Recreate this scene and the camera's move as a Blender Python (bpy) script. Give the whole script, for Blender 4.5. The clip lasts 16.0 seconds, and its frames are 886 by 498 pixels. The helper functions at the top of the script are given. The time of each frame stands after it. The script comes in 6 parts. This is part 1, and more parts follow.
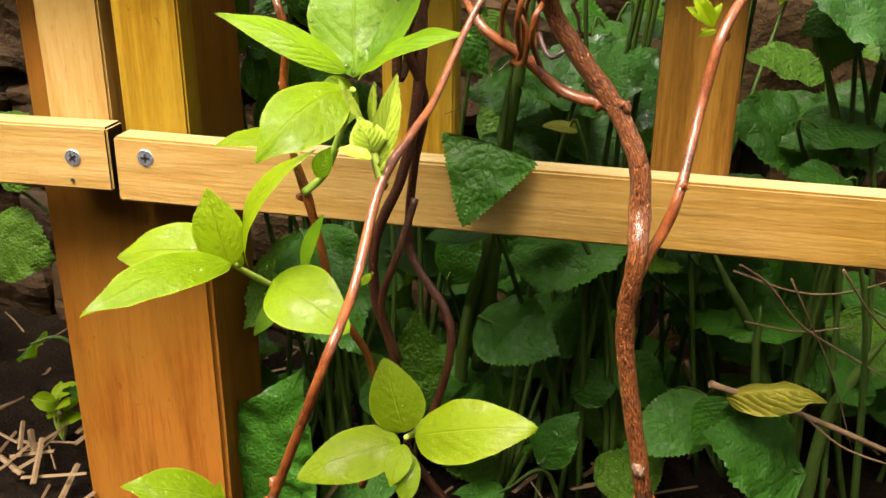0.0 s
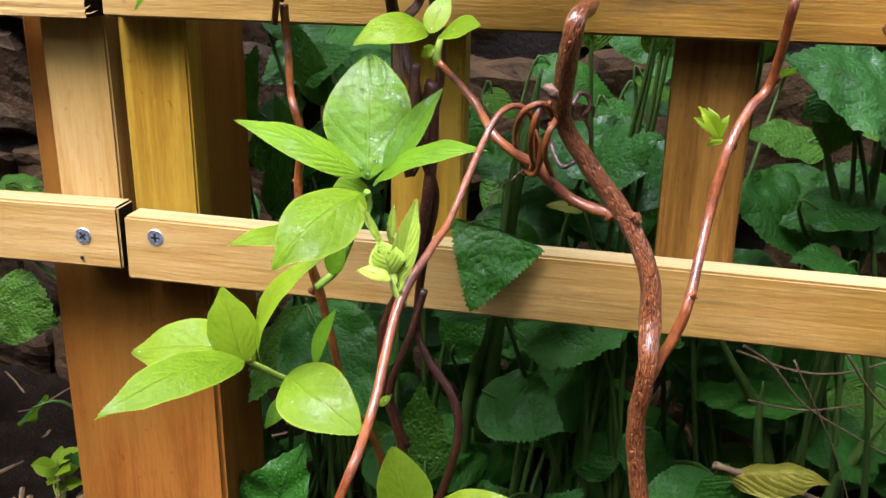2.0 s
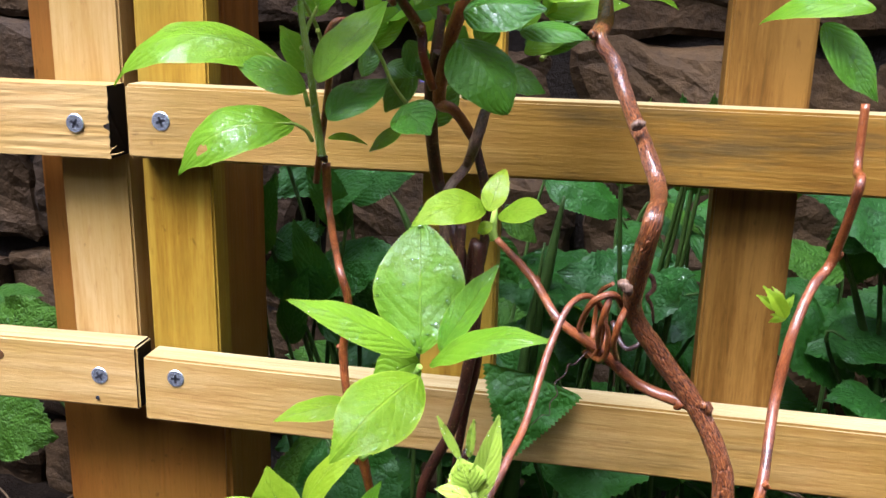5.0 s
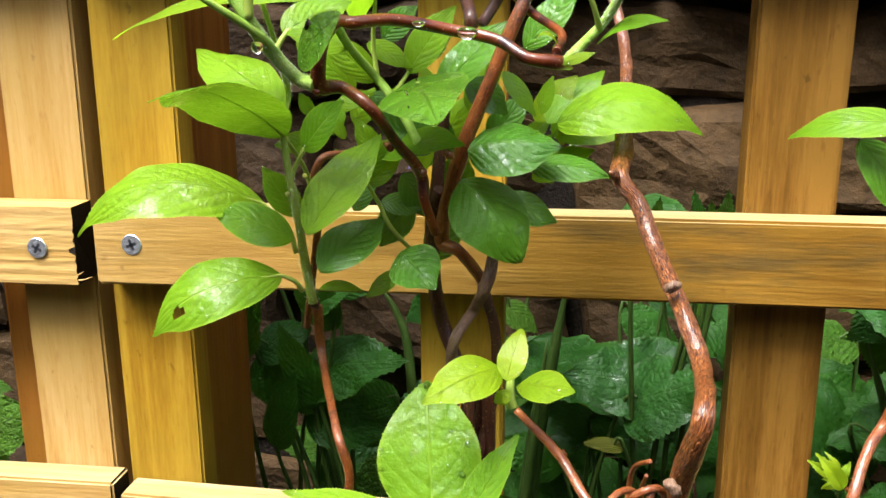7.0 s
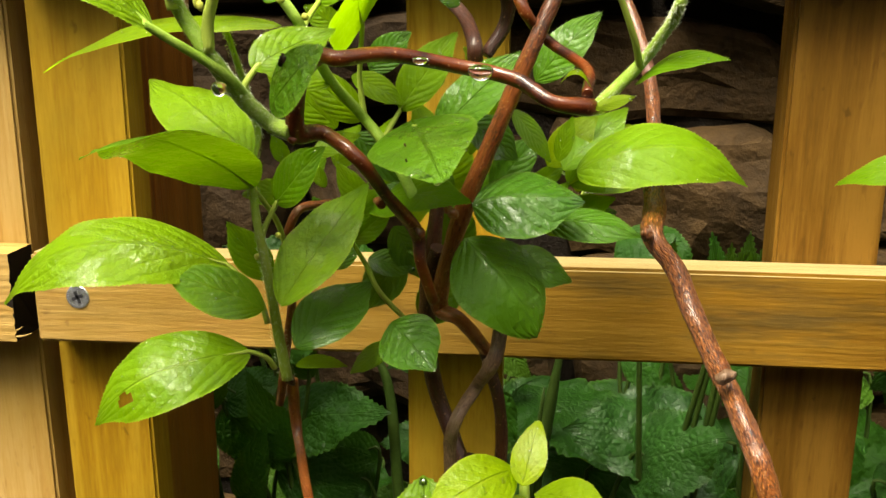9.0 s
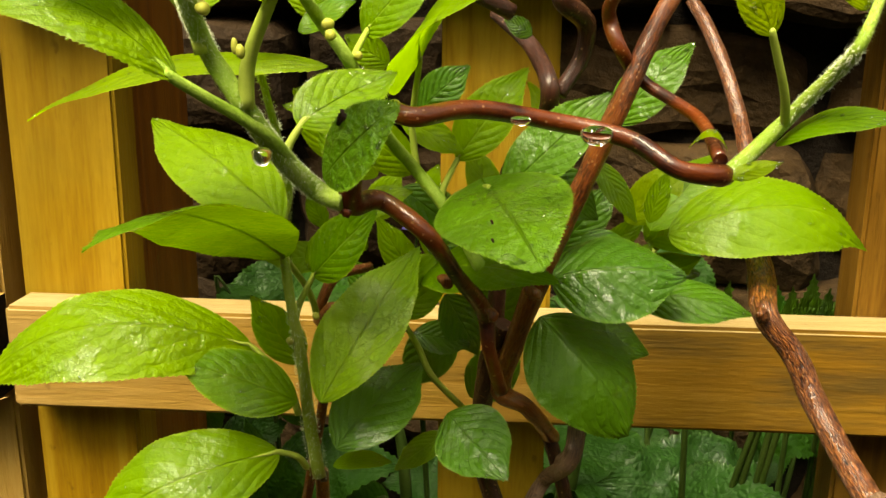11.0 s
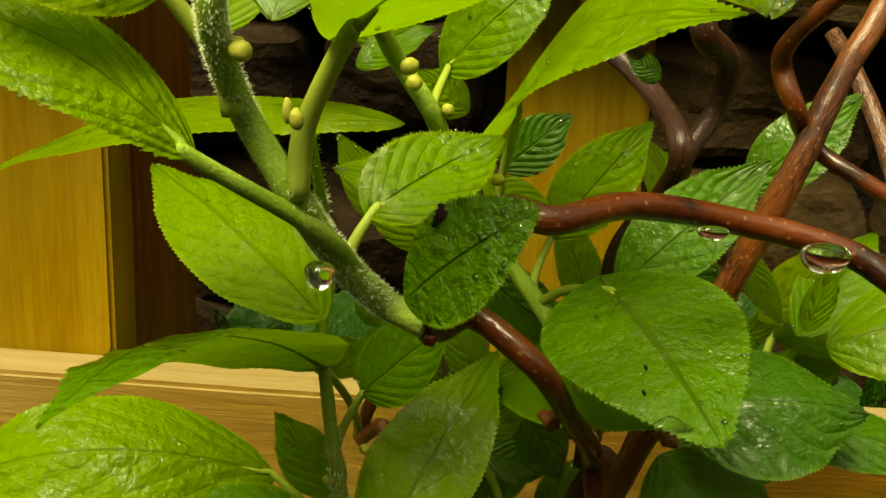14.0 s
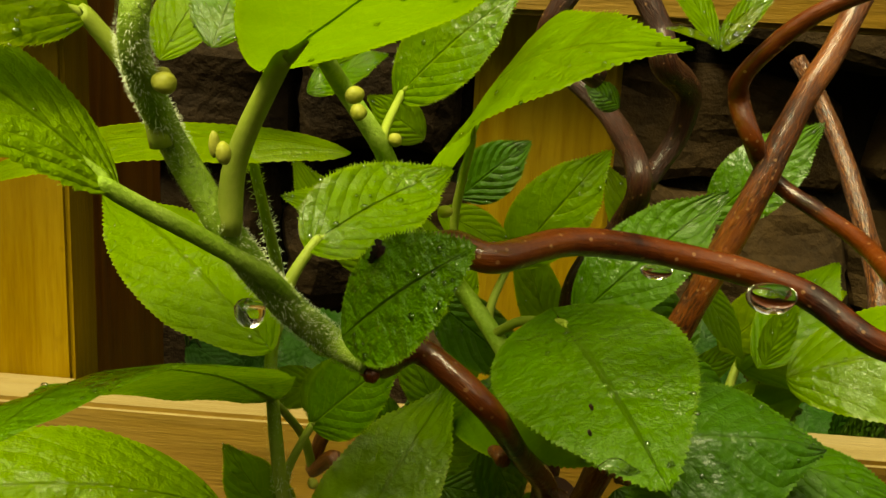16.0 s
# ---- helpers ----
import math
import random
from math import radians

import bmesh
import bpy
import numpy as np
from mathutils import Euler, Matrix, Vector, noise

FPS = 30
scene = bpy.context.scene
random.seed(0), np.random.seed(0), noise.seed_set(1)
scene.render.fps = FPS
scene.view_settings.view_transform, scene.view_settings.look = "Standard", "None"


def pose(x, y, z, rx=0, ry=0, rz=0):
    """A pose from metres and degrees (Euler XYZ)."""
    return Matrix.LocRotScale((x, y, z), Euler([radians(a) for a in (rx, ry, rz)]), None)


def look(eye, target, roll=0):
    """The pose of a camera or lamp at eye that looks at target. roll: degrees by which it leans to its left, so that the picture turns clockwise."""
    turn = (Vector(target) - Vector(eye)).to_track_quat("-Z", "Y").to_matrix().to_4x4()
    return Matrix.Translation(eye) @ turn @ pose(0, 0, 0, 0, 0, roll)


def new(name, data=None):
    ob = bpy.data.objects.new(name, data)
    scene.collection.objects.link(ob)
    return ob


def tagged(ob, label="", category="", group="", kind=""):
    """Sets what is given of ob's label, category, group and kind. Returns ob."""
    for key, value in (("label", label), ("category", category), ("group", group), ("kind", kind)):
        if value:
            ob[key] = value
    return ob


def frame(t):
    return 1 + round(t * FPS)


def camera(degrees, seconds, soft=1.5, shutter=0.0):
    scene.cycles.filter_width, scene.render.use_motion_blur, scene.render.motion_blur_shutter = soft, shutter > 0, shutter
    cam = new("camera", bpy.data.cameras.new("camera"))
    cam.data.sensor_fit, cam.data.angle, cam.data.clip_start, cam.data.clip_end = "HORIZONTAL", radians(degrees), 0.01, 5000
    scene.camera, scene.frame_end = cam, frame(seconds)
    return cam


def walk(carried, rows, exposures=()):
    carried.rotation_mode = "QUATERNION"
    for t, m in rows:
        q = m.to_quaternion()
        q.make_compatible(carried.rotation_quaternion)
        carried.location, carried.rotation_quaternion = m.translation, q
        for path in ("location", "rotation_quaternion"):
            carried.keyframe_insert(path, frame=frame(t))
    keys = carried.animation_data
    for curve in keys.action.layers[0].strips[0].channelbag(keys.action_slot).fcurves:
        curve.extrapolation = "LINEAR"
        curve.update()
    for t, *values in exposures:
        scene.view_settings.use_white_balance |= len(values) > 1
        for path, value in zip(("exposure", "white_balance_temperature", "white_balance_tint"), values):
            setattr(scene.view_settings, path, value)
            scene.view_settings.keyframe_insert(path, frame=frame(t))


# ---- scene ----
cam = camera(51.2, 16.0)
GROUND = Matrix.Translation((0, 0, -0.30))
PATH = [
    (0, (0.003, -0.018, 0.739), (-0.344, 1.808, -0.001), 0.6),
    (0.5, (0.007, -0.017, 0.753), (-0.34, 1.82, 0.043), 0.7),
    (1, (0.009, -0.017, 0.762), (-0.341, 1.83, 0.078), 0.8),
    (1.5, (0.004, -0.019, 0.763), (-0.345, 1.835, 0.097), 0.9),
    (2, (-0.004, -0.016, 0.762), (-0.348, 1.841, 0.103), 1.1),
    (2.5, (-0.016, -0.019, 0.762), (-0.352, 1.842, 0.112), 1.4),
    (3, (-0.022, -0.024, 0.768), (-0.346, 1.843, 0.13), 1.6),
    (3.2, (-0.021, -0.023, 0.773), (-0.345, 1.845, 0.138), 1.7),
    (5.3, (-0.042, 0.01, 0.804), (-0.341, 1.917, 0.28), 1.3),
    (5.5, (-0.045, 0.017, 0.809), (-0.343, 1.923, 0.282), 1.2),
    (6, (-0.047, 0.024, 0.822), (-0.338, 1.934, 0.306), 0.8),
    (6.5, (-0.048, 0.036, 0.829), (-0.323, 1.951, 0.322), 0.2),
    (7, (-0.055, 0.046, 0.837), (-0.311, 1.966, 0.337), -0.3),
    (7.5, (-0.063, 0.052, 0.841), (-0.304, 1.975, 0.347), -0.2),
    (8, (-0.067, 0.066, 0.84), (-0.29, 1.994, 0.356), 0.1),
    (8.2, (-0.067, 0.073, 0.841), (-0.288, 2.001, 0.359), 0.1),
    (10.3, (-0.087, 0.128, 0.845), (-0.236, 2.058, 0.343), 0.2),
    (10.5, (-0.091, 0.133, 0.849), (-0.251, 2.066, 0.359), 0.1),
    (11, (-0.098, 0.142, 0.852), (-0.227, 2.073, 0.349), 0.5),
    (11.5, (-0.1, 0.15, 0.844), (-0.25, 2.077, 0.332), 0.7),
    (12, (-0.1, 0.147, 0.847), (-0.25, 2.071, 0.321), 1.0),
    (12.5, (-0.105, 0.164, 0.85), (-0.237, 2.087, 0.316), 1.7),
    (13, (-0.114, 0.178, 0.855), (-0.254, 2.106, 0.342), 2.2),
    (13.5, (-0.12, 0.191, 0.858), (-0.243, 2.122, 0.352), 2.4),
    (14, (-0.12, 0.198, 0.857), (-0.233, 2.129, 0.349), 2.6),
    (14.5, (-0.122, 0.198, 0.862), (-0.232, 2.136, 0.383), 3.0),
    (15, (-0.119, 0.2, 0.862), (-0.217, 2.14, 0.387), 3.2),
    (15.5, (-0.116, 0.199, 0.865), (-0.208, 2.142, 0.399), 3.4),
    (16, (-0.115, 0.202, 0.859), (-0.197, 2.142, 0.382), 3.3),
]
EXPOSURES = [(0.0, 2.0, 7200, 18), (0.5, 1.8, 6200, 19), (1.5, 1.83, 5600, 23), (3.2, 1.86, 5300, 23), (5.3, 1.94, 5200, 23), (6.5, 1.96, 5500, 20), (7.0, 2.02, 6100, 13), (8.2, 1.80, 7000, 6), (10.5, 1.47, 8900, 4), (12.0, 1.40, 9400, 5), (13.0, 1.20, 10500, -3), (13.5, 0.83, 11500, -10), (14.5, 0.70, 12500, -13), (16.0, 0.58, 12500, -13)]
walk(cam, [(t, GROUND @ look(eye, target, roll)) for t, eye, target, roll in PATH], EXPOSURES)

# ---- light: wet overcast day, open sky above the bed ----
world = bpy.data.worlds.new("sky")
scene.world = world
world.use_nodes = True
wn = world.node_tree
sky = wn.nodes.new("ShaderNodeTexSky")
sky.sky_type = "NISHITA"
sky.sun_disc = False
sky.sun_elevation = radians(64)
sky.sun_rotation = radians(200)
sky.air_density, sky.dust_density, sky.ozone_density = 1.0, 4.0, 0.6
wn.nodes["Background"].inputs["Strength"].default_value = 0.15
cloud = wn.nodes.new("ShaderNodeHueSaturation")
cloud.inputs["Saturation"].default_value = 0.25
wn.links.new(sky.outputs["Color"], cloud.inputs["Color"])
wn.links.new(cloud.outputs["Color"], wn.nodes["Background"].inputs["Color"])
sun_data = bpy.data.lights.new("sun", "SUN")
sun_data.energy, sun_data.angle, sun_data.color = 4.2, radians(32), (1.0, 0.95, 0.84)
sun = new("sun", sun_data)
sun.matrix_world = look((-0.55, -0.56, 2.45), (0, 0.3, 0.3))


# ---- materials ----
def material(name, rough=0.5, metal=0.0, spec=0.5):
    m = bpy.data.materials.new(name)
    m.use_nodes = True
    b = m.node_tree.nodes["Principled BSDF"]
    b.inputs["Roughness"].default_value, b.inputs["Metallic"].default_value = rough, metal
    b.inputs["Specular IOR Level"].default_value = spec
    return m, m.node_tree, b


def node(nt, kind, **values):
    n = nt.nodes.new("ShaderNode" + kind)
    for key, value in values.items():
        if key in n.inputs:
            n.inputs[key].default_value = value
    return n


def ramp(nt, source, stops):
    n = nt.nodes.new("ShaderNodeValToRGB")
    while len(n.color_ramp.elements) < len(stops):
        n.color_ramp.elements.new(0.5)
    for e, (at, c) in zip(n.color_ramp.elements, stops):
        e.position, e.color = at, (*c, 1)
    nt.links.new(source, n.inputs["Fac"])
    return n.outputs["Color"]


def mix(nt, fac, a, b, mode="MIX"):
    n = nt.nodes.new("ShaderNodeMix")
    n.data_type, n.blend_type = "RGBA", mode
    for socket, value in ((n.inputs[0], fac), (n.inputs[6], a), (n.inputs[7], b)):
        if isinstance(value, bpy.types.NodeSocket):
            nt.links.new(value, socket)
        else:
            socket.default_value = value if isinstance(value, float) else (*value, 1)
    return n.outputs[2]


def calc(nt, op, a, b=0.0, c=0.0):
    n = nt.nodes.new("ShaderNodeMath")
    n.operation = op
    for socket, value in zip(n.inputs, (a, b, c)):
        if isinstance(value, bpy.types.NodeSocket):
            nt.links.new(value, socket)
        else:
            socket.default_value = value
    return n.outputs[0]


def coords(nt, scale=(1, 1, 1), kind="Object", shift=True):
    """Coordinates at a scale, moved at random from object to object."""
    tc, mp = node(nt, "TexCoord"), node(nt, "Mapping")
    mp.inputs["Scale"].default_value = scale
    nt.links.new(tc.outputs[kind], mp.inputs["Vector"])
    if not shift:
        return mp.outputs["Vector"]
    info, add = node(nt, "ObjectInfo"), node(nt, "VectorMath")
    add.operation = "ADD"
    wide = calc(nt, "MULTIPLY", info.outputs["Random"], 37.0)
    nt.links.new(mp.outputs["Vector"], add.inputs[0])
    nt.links.new(wide, add.inputs[1])
    return add.outputs["Vector"]


def noise_tex(nt, vector, scale, detail=4.0, rough=0.55, warp=0.0):
    n = node(nt, "TexNoise", Scale=scale, Detail=detail, Roughness=rough, Distortion=warp)
    nt.links.new(vector, n.inputs["Vector"])
    return n.outputs["Fac"]


def bump(nt, b, height, strength, distance):
    n = node(nt, "Bump", Strength=strength, Distance=distance)
    nt.links.new(height, n.inputs["Height"])
    nt.links.new(n.outputs["Normal"], b.inputs["Normal"])


def wood(name, light, mid, dark, stain, rough=0.48, damp=None):
    """Planed softwood with its grain along local X: broad rings, fine fibres, moisture stains, small dark pits."""
    m, nt, b = material(name, rough, spec=0.15)
    v = coords(nt, (1, 1, 1))
    ringed = coords(nt, (1.1, 16, 16))
    rings = noise_tex(nt, ringed, 2.2, 2.0, 0.45, 0.7)
    waves = calc(nt, "PINGPONG", calc(nt, "MULTIPLY", rings, 9.0), 1.0)
    fibre = noise_tex(nt, coords(nt, (7.0, 90, 90)), 9.0, 4.0, 0.65)
    streak = noise_tex(nt, coords(nt, (2.0, 30, 30)), 2.0, 4.0, 0.6)
    rows = noise_tex(nt, coords(nt, (0.6, 60, 60)), 6.0, 1.5, 0.5)
    blot = noise_tex(nt, v, 16.0, 5.0, 0.62)
    swell = noise_tex(nt, v, 5.0, 2.0, 0.5)
    grain = calc(nt, "MULTIPLY_ADD", waves, 0.24, calc(nt, "MULTIPLY_ADD", fibre, 0.50, calc(nt, "MULTIPLY_ADD", rows, 0.34, calc(nt, "MULTIPLY_ADD", blot, 0.34, calc(nt, "MULTIPLY", streak, 0.34)))))
    c = ramp(nt, grain, [(0.50, dark), (0.80, mid), (1.06, light)])
    c = mix(nt, ramp(nt, calc(nt, "MULTIPLY_ADD", swell, 0.55, calc(nt, "MULTIPLY", blot, 0.5)), [(0.44, (0, 0, 0)), (0.66, (0.75, 0.75, 0.75))]), c, stain)
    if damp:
        # colour turns darker and browner towards one end of local X
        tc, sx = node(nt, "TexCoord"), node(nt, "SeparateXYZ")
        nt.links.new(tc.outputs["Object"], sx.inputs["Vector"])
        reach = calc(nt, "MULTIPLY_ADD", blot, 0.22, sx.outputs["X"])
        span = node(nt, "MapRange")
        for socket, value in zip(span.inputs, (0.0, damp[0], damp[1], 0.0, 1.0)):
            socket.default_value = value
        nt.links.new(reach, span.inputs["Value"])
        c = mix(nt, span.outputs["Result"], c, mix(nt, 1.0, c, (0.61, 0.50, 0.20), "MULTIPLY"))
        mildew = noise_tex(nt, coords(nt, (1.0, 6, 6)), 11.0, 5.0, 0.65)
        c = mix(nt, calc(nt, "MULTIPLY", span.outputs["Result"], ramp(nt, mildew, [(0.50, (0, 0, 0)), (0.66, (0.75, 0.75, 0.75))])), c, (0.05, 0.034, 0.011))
    pits = noise_tex(nt, coords(nt, (0.22, 1, 1)), 420.0, 2.0, 0.5)
    c = mix(nt, ramp(nt, pits, [(0.62, (0, 0, 0)), (0.74, (0.3, 0.3, 0.3))]), c, dark)
    specks = noise_tex(nt, coords(nt, (0.7, 1, 1)), 170.0, 2.0, 0.5)
    c = mix(nt, ramp(nt, specks, [(0.71, (0, 0, 0)), (0.78, (0.4, 0.4, 0.4))]), c, (dark[0] * 0.4, dark[1] * 0.4, dark[2] * 0.4))
    nt.links.new(c, b.inputs["Base Color"])
    nt.links.new(calc(nt, "MULTIPLY_ADD", blot, 0.4, rough - 0.2), b.inputs["Roughness"])
    bump(nt, b, calc(nt, "ADD", grain, calc(nt, "MULTIPLY", blot, 0.4)), 0.7, 0.0009)
    return m


WOOD = wood("honey_treated_softwood", (0.35, 0.229, 0.0869), (0.285, 0.169, 0.0518), (0.166, 0.0748, 0.0166), (0.23, 0.143, 0.0259))
WOOD_TOP = wood("pale_cream_softwood", (0.31, 0.245, 0.125), (0.24, 0.175, 0.075), (0.13, 0.085, 0.03), (0.20, 0.145, 0.055))
WOOD_HALF_BROWN = wood("half_brown_treated_softwood", (0.35, 0.229, 0.0869), (0.285, 0.169, 0.0518), (0.166, 0.0748, 0.0166), (0.23, 0.143, 0.0259), damp=(-0.38, -0.06))
WOOD_BROWN_END = wood("softwood_browner_towards_one_end", (0.35, 0.229, 0.0869), (0.285, 0.169, 0.0518), (0.166, 0.0748, 0.0166), (0.23, 0.143, 0.0259), damp=(-0.22, 0.16))
WOOD_OLIVE = wood("olive_treated_softwood", (0.297, 0.1837, 0.01738), (0.2365, 0.1309, 0.00924), (0.132, 0.0583, 0.00385), (0.14, 0.0901, 0.007))
WOOD_BROWN = wood("brown_weathered_softwood", (0.18, 0.09, 0.015), (0.11, 0.049, 0.0065), (0.0275, 0.01, 0.0015), (0.1, 0.05, 0.005))
POST_WOOD = wood("brown_treated_post_wood", (0.21, 0.0775, 0.011), (0.155, 0.05, 0.006), (0.085, 0.023, 0.003), (0.15, 0.07, 0.0075))


def bark_material(name, light, mid, dark, rough, streak=1.0, plates=False, film=(0.25, 0.14), spec=0.6, ridge=0.5):
    m, nt, b = material(name, rough, spec=spec)
    uv = node(nt, "UVMap")
    mp = node(nt, "Mapping")
    mp.inputs["Scale"].default_value = (1, 1, 1)
    nt.links.new(uv.outputs["UV"], mp.inputs["Vector"])
    v = mp.outputs["Vector"]
    st = node(nt, "Mapping")
    st.inputs["Scale"].default_value = (36, 480, 1)
    nt.links.new(uv.outputs["UV"], st.inputs["Vector"])
    lines = noise_tex(nt, st.outputs["Vector"], 1.0, 4.0, 0.62, 0.6)
    o = coords(nt)
    spots = node(nt, "TexVoronoi", Scale=620.0)
    nt.links.new(o, spots.inputs["Vector"])
    lent = calc(nt, "LESS_THAN", spots.outputs["Distance"], 0.17)
    blot = noise_tex(nt, o, 90.0, 4.0, 0.6)
    tone = calc(nt, "ADD", calc(nt, "MULTIPLY", lines, streak), calc(nt, "MULTIPLY", blot, 1.0 - streak))
    c = ramp(nt, tone, [(0.38, dark), (0.46, mid), (0.62, light)])
    if plates:
        pm = node(nt, "Mapping")
        pm.inputs["Scale"].default_value = (24, 300, 1)
        nt.links.new(uv.outputs["UV"], pm.inputs["Vector"])
        crack = node(nt, "TexVoronoi", Scale=1.0)
        crack.feature = "DISTANCE_TO_EDGE"
        bent = node(nt, "VectorMath")
        bent.operation = "ADD"
        nt.links.new(pm.outputs["Vector"], bent.inputs[0])
        nt.links.new(calc(nt, "MULTIPLY", lines, 0.7), bent.inputs[1])
        nt.links.new(bent.outputs["Vector"], crack.inputs["Vector"])
        split = calc(nt, "MINIMUM", calc(nt, "MULTIPLY", crack.outputs["Distance"], 5.0), 1.0)
        c = mix(nt, calc(nt, "MULTIPLY_ADD", split, 0.35, 0.65), dark, c)
        tone = calc(nt, "ADD", calc(nt, "MULTIPLY", tone, 0.6), calc(nt, "MULTIPLY", split, 0.5))
    c = mix(nt, calc(nt, "MULTIPLY", lent, 0.45), c, (0.32, 0.17, 0.08))
    nt.links.new(c, b.inputs["Base Color"])
    b.inputs["Coat Weight"].default_value, b.inputs["Coat Roughness"].default_value = film
    skin = node(nt, "Bump", Strength=0.4, Distance=0.0004)
    nt.links.new(calc(nt, "MULTIPLY_ADD", lines, ridge, noise_tex(nt, o, 620.0, 3.0, 0.6)), skin.inputs["Height"])
    nt.links.new(skin.outputs["Normal"], b.inputs["Coat Normal"])
    bump(nt, b, calc(nt, "ADD", tone, calc(nt, "MULTIPLY", lent, 0.12)), 0.9, 0.0012)
    return m


BARK_OLD = bark_material("old_red_brown_bark", (0.235, 0.080, 0.019), (0.115, 0.030, 0.0060), (0.0119, 0.003, 0.0012), 0.45, 0.9, True, (0.5, 0.07), spec=0.2, ridge=1.2)
BARK = bark_material("young_red_brown_bark", (0.215, 0.062, 0.012), (0.110, 0.026, 0.0045), (0.026, 0.0052, 0.0011), 0.42, 0.5, film=(0.55, 0.05), spec=0.2)
BARK_SMOOTH = bark_material("smooth_glossy_young_bark", (0.105, 0.0205, 0.0020), (0.060, 0.0098, 0.0010), (0.01631, 0.001941, 0.0003274), 0.5, 0.12, film=(0.6, 0.06), spec=0.15, ridge=0.05)
BARK_DARK = bark_material("dark_brown_bark", (0.0495, 0.0132, 0.0055), (0.0253, 0.00605, 0.00275), (0.0099, 0.0022, 0.0011), 0.5, 0.6, film=(0.3, 0.1), spec=0.2)
BARK_GREY = bark_material("grey_brown_bark", (0.17, 0.11, 0.072), (0.09, 0.048, 0.028), (0.028, 0.014, 0.008), 0.55, 0.6, film=(0.2, 0.12), spec=0.2)


def leaf_material(name, young, mature, vein, rough, thick, quilt, vein_count=7.0, vein_mix=0.30, coat=0.4, net_scale=330.0, net_rise=0.9, relief=0.0006, film_rough=0.2):
    """Leaf blade: pinnate veins from its UV (u along, v across from -1 to 1), tone from object to object, light through the blade."""
    m, nt, b = material(name, rough, spec=0.14)
    uv = node(nt, "UVMap")
    sp = node(nt, "SeparateXYZ")
    nt.links.new(uv.outputs["UV"], sp.inputs["Vector"])
    along, across = sp.outputs["X"], calc(nt, "ABSOLUTE", calc(nt, "MULTIPLY_ADD", sp.outputs["Y"], 2.0, -1.0))
    o = coords(nt)
    wob = calc(nt, "MULTIPLY", calc(nt, "SUBTRACT", noise_tex(nt, o, 110.0, 3.0), 0.5), 0.10)
    path = calc(nt, "ADD", calc(nt, "SUBTRACT", along, calc(nt, "MULTIPLY", calc(nt, "POWER", across, 1.25), 0.42)), wob)
    saw = calc(nt, "PINGPONG", calc(nt, "MULTIPLY", path, vein_count), 0.5)
    side = calc(nt, "SUBTRACT", 1.0, calc(nt, "MULTIPLY", saw, 18.0))
    side = calc(nt, "MULTIPLY", calc(nt, "MAXIMUM", side, 0.0), calc(nt, "SUBTRACT", 1.0, calc(nt, "MULTIPLY", across, 0.8)))
    rib = calc(nt, "MAXIMUM", calc(nt, "SUBTRACT", 1.0, calc(nt, "MULTIPLY", across, 22.0)), 0.0)
    net = node(nt, "TexVoronoi", Scale=net_scale)
    net.feature = "DISTANCE_TO_EDGE"
    nt.links.new(o, net.inputs["Vector"])
    mesh = calc(nt, "MULTIPLY", calc(nt, "LESS_THAN", net.outputs["Distance"], 0.06), 0.28)
    veins = calc(nt, "MAXIMUM", calc(nt, "MAXIMUM", side, rib), mesh)
    blot = noise_tex(nt, o, 60.0, 4.0, 0.6)
    info = node(nt, "ObjectInfo")
    tone = calc(nt, "ADD", calc(nt, "MULTIPLY", info.outputs["Random"], 0.5), calc(nt, "MULTIPLY", blot, 0.5))
    c = ramp(nt, tone, [(0.2, mature), (0.8, young)])
    c = mix(nt, calc(nt, "MULTIPLY", veins, vein_mix), c, vein)
    c = mix(nt, calc(nt, "MULTIPLY", calc(nt, "MAXIMUM", calc(nt, "MULTIPLY_ADD", across, 12.0, -11.0), 0.0), 0.6), c, vein)
    nt.links.new(c, b.inputs["Base Color"])
    # rain: a film in patches, beads and fine pimples that break up the shine
    damp = node(nt, "MapRange")
    for socket, value in zip(damp.inputs, (0.0, 0.51, 0.58, 0.0, 1.0)):
        socket.default_value = value
    nt.links.new(noise_tex(nt, o, 70.0, 4.0, 0.6, 0.4), damp.inputs["Value"])
    damp = damp.outputs["Result"]
    nt.links.new(calc(nt, "MULTIPLY_ADD", damp, -0.18, rough + 0.08), b.inputs["Roughness"])
    nt.links.new(calc(nt, "MULTIPLY_ADD", damp, coat * 0.80, coat * 0.12), b.inputs["Coat Weight"])
    b.inputs["Coat Roughness"].default_value = film_rough * 0.6
    beads = node(nt, "TexVoronoi", Scale=430.0)
    nt.links.new(o, beads.inputs["Vector"])
    dome = calc(nt, "MAXIMUM", calc(nt, "SUBTRACT", 0.30, beads.outputs["Distance"]), 0.0)
    patch = calc(nt, "MULTIPLY", calc(nt, "GREATER_THAN", noise_tex(nt, o, 75.0, 2.0), 0.50), dome)
    pimple = calc(nt, "MULTIPLY", noise_tex(nt, o, 560.0, 3.0, 0.6), 0.55)
    film = node(nt, "Bump", Strength=0.85, Distance=0.0016)
    nt.links.new(calc(nt, "ADD", patch, pimple), film.inputs["Height"])
    nt.links.new(film.outputs["Normal"], b.inputs["Coat Normal"])
    puff = calc(nt, "MULTIPLY", calc(nt, "SQRT", calc(nt, "MULTIPLY", saw, 2.0)), quilt)
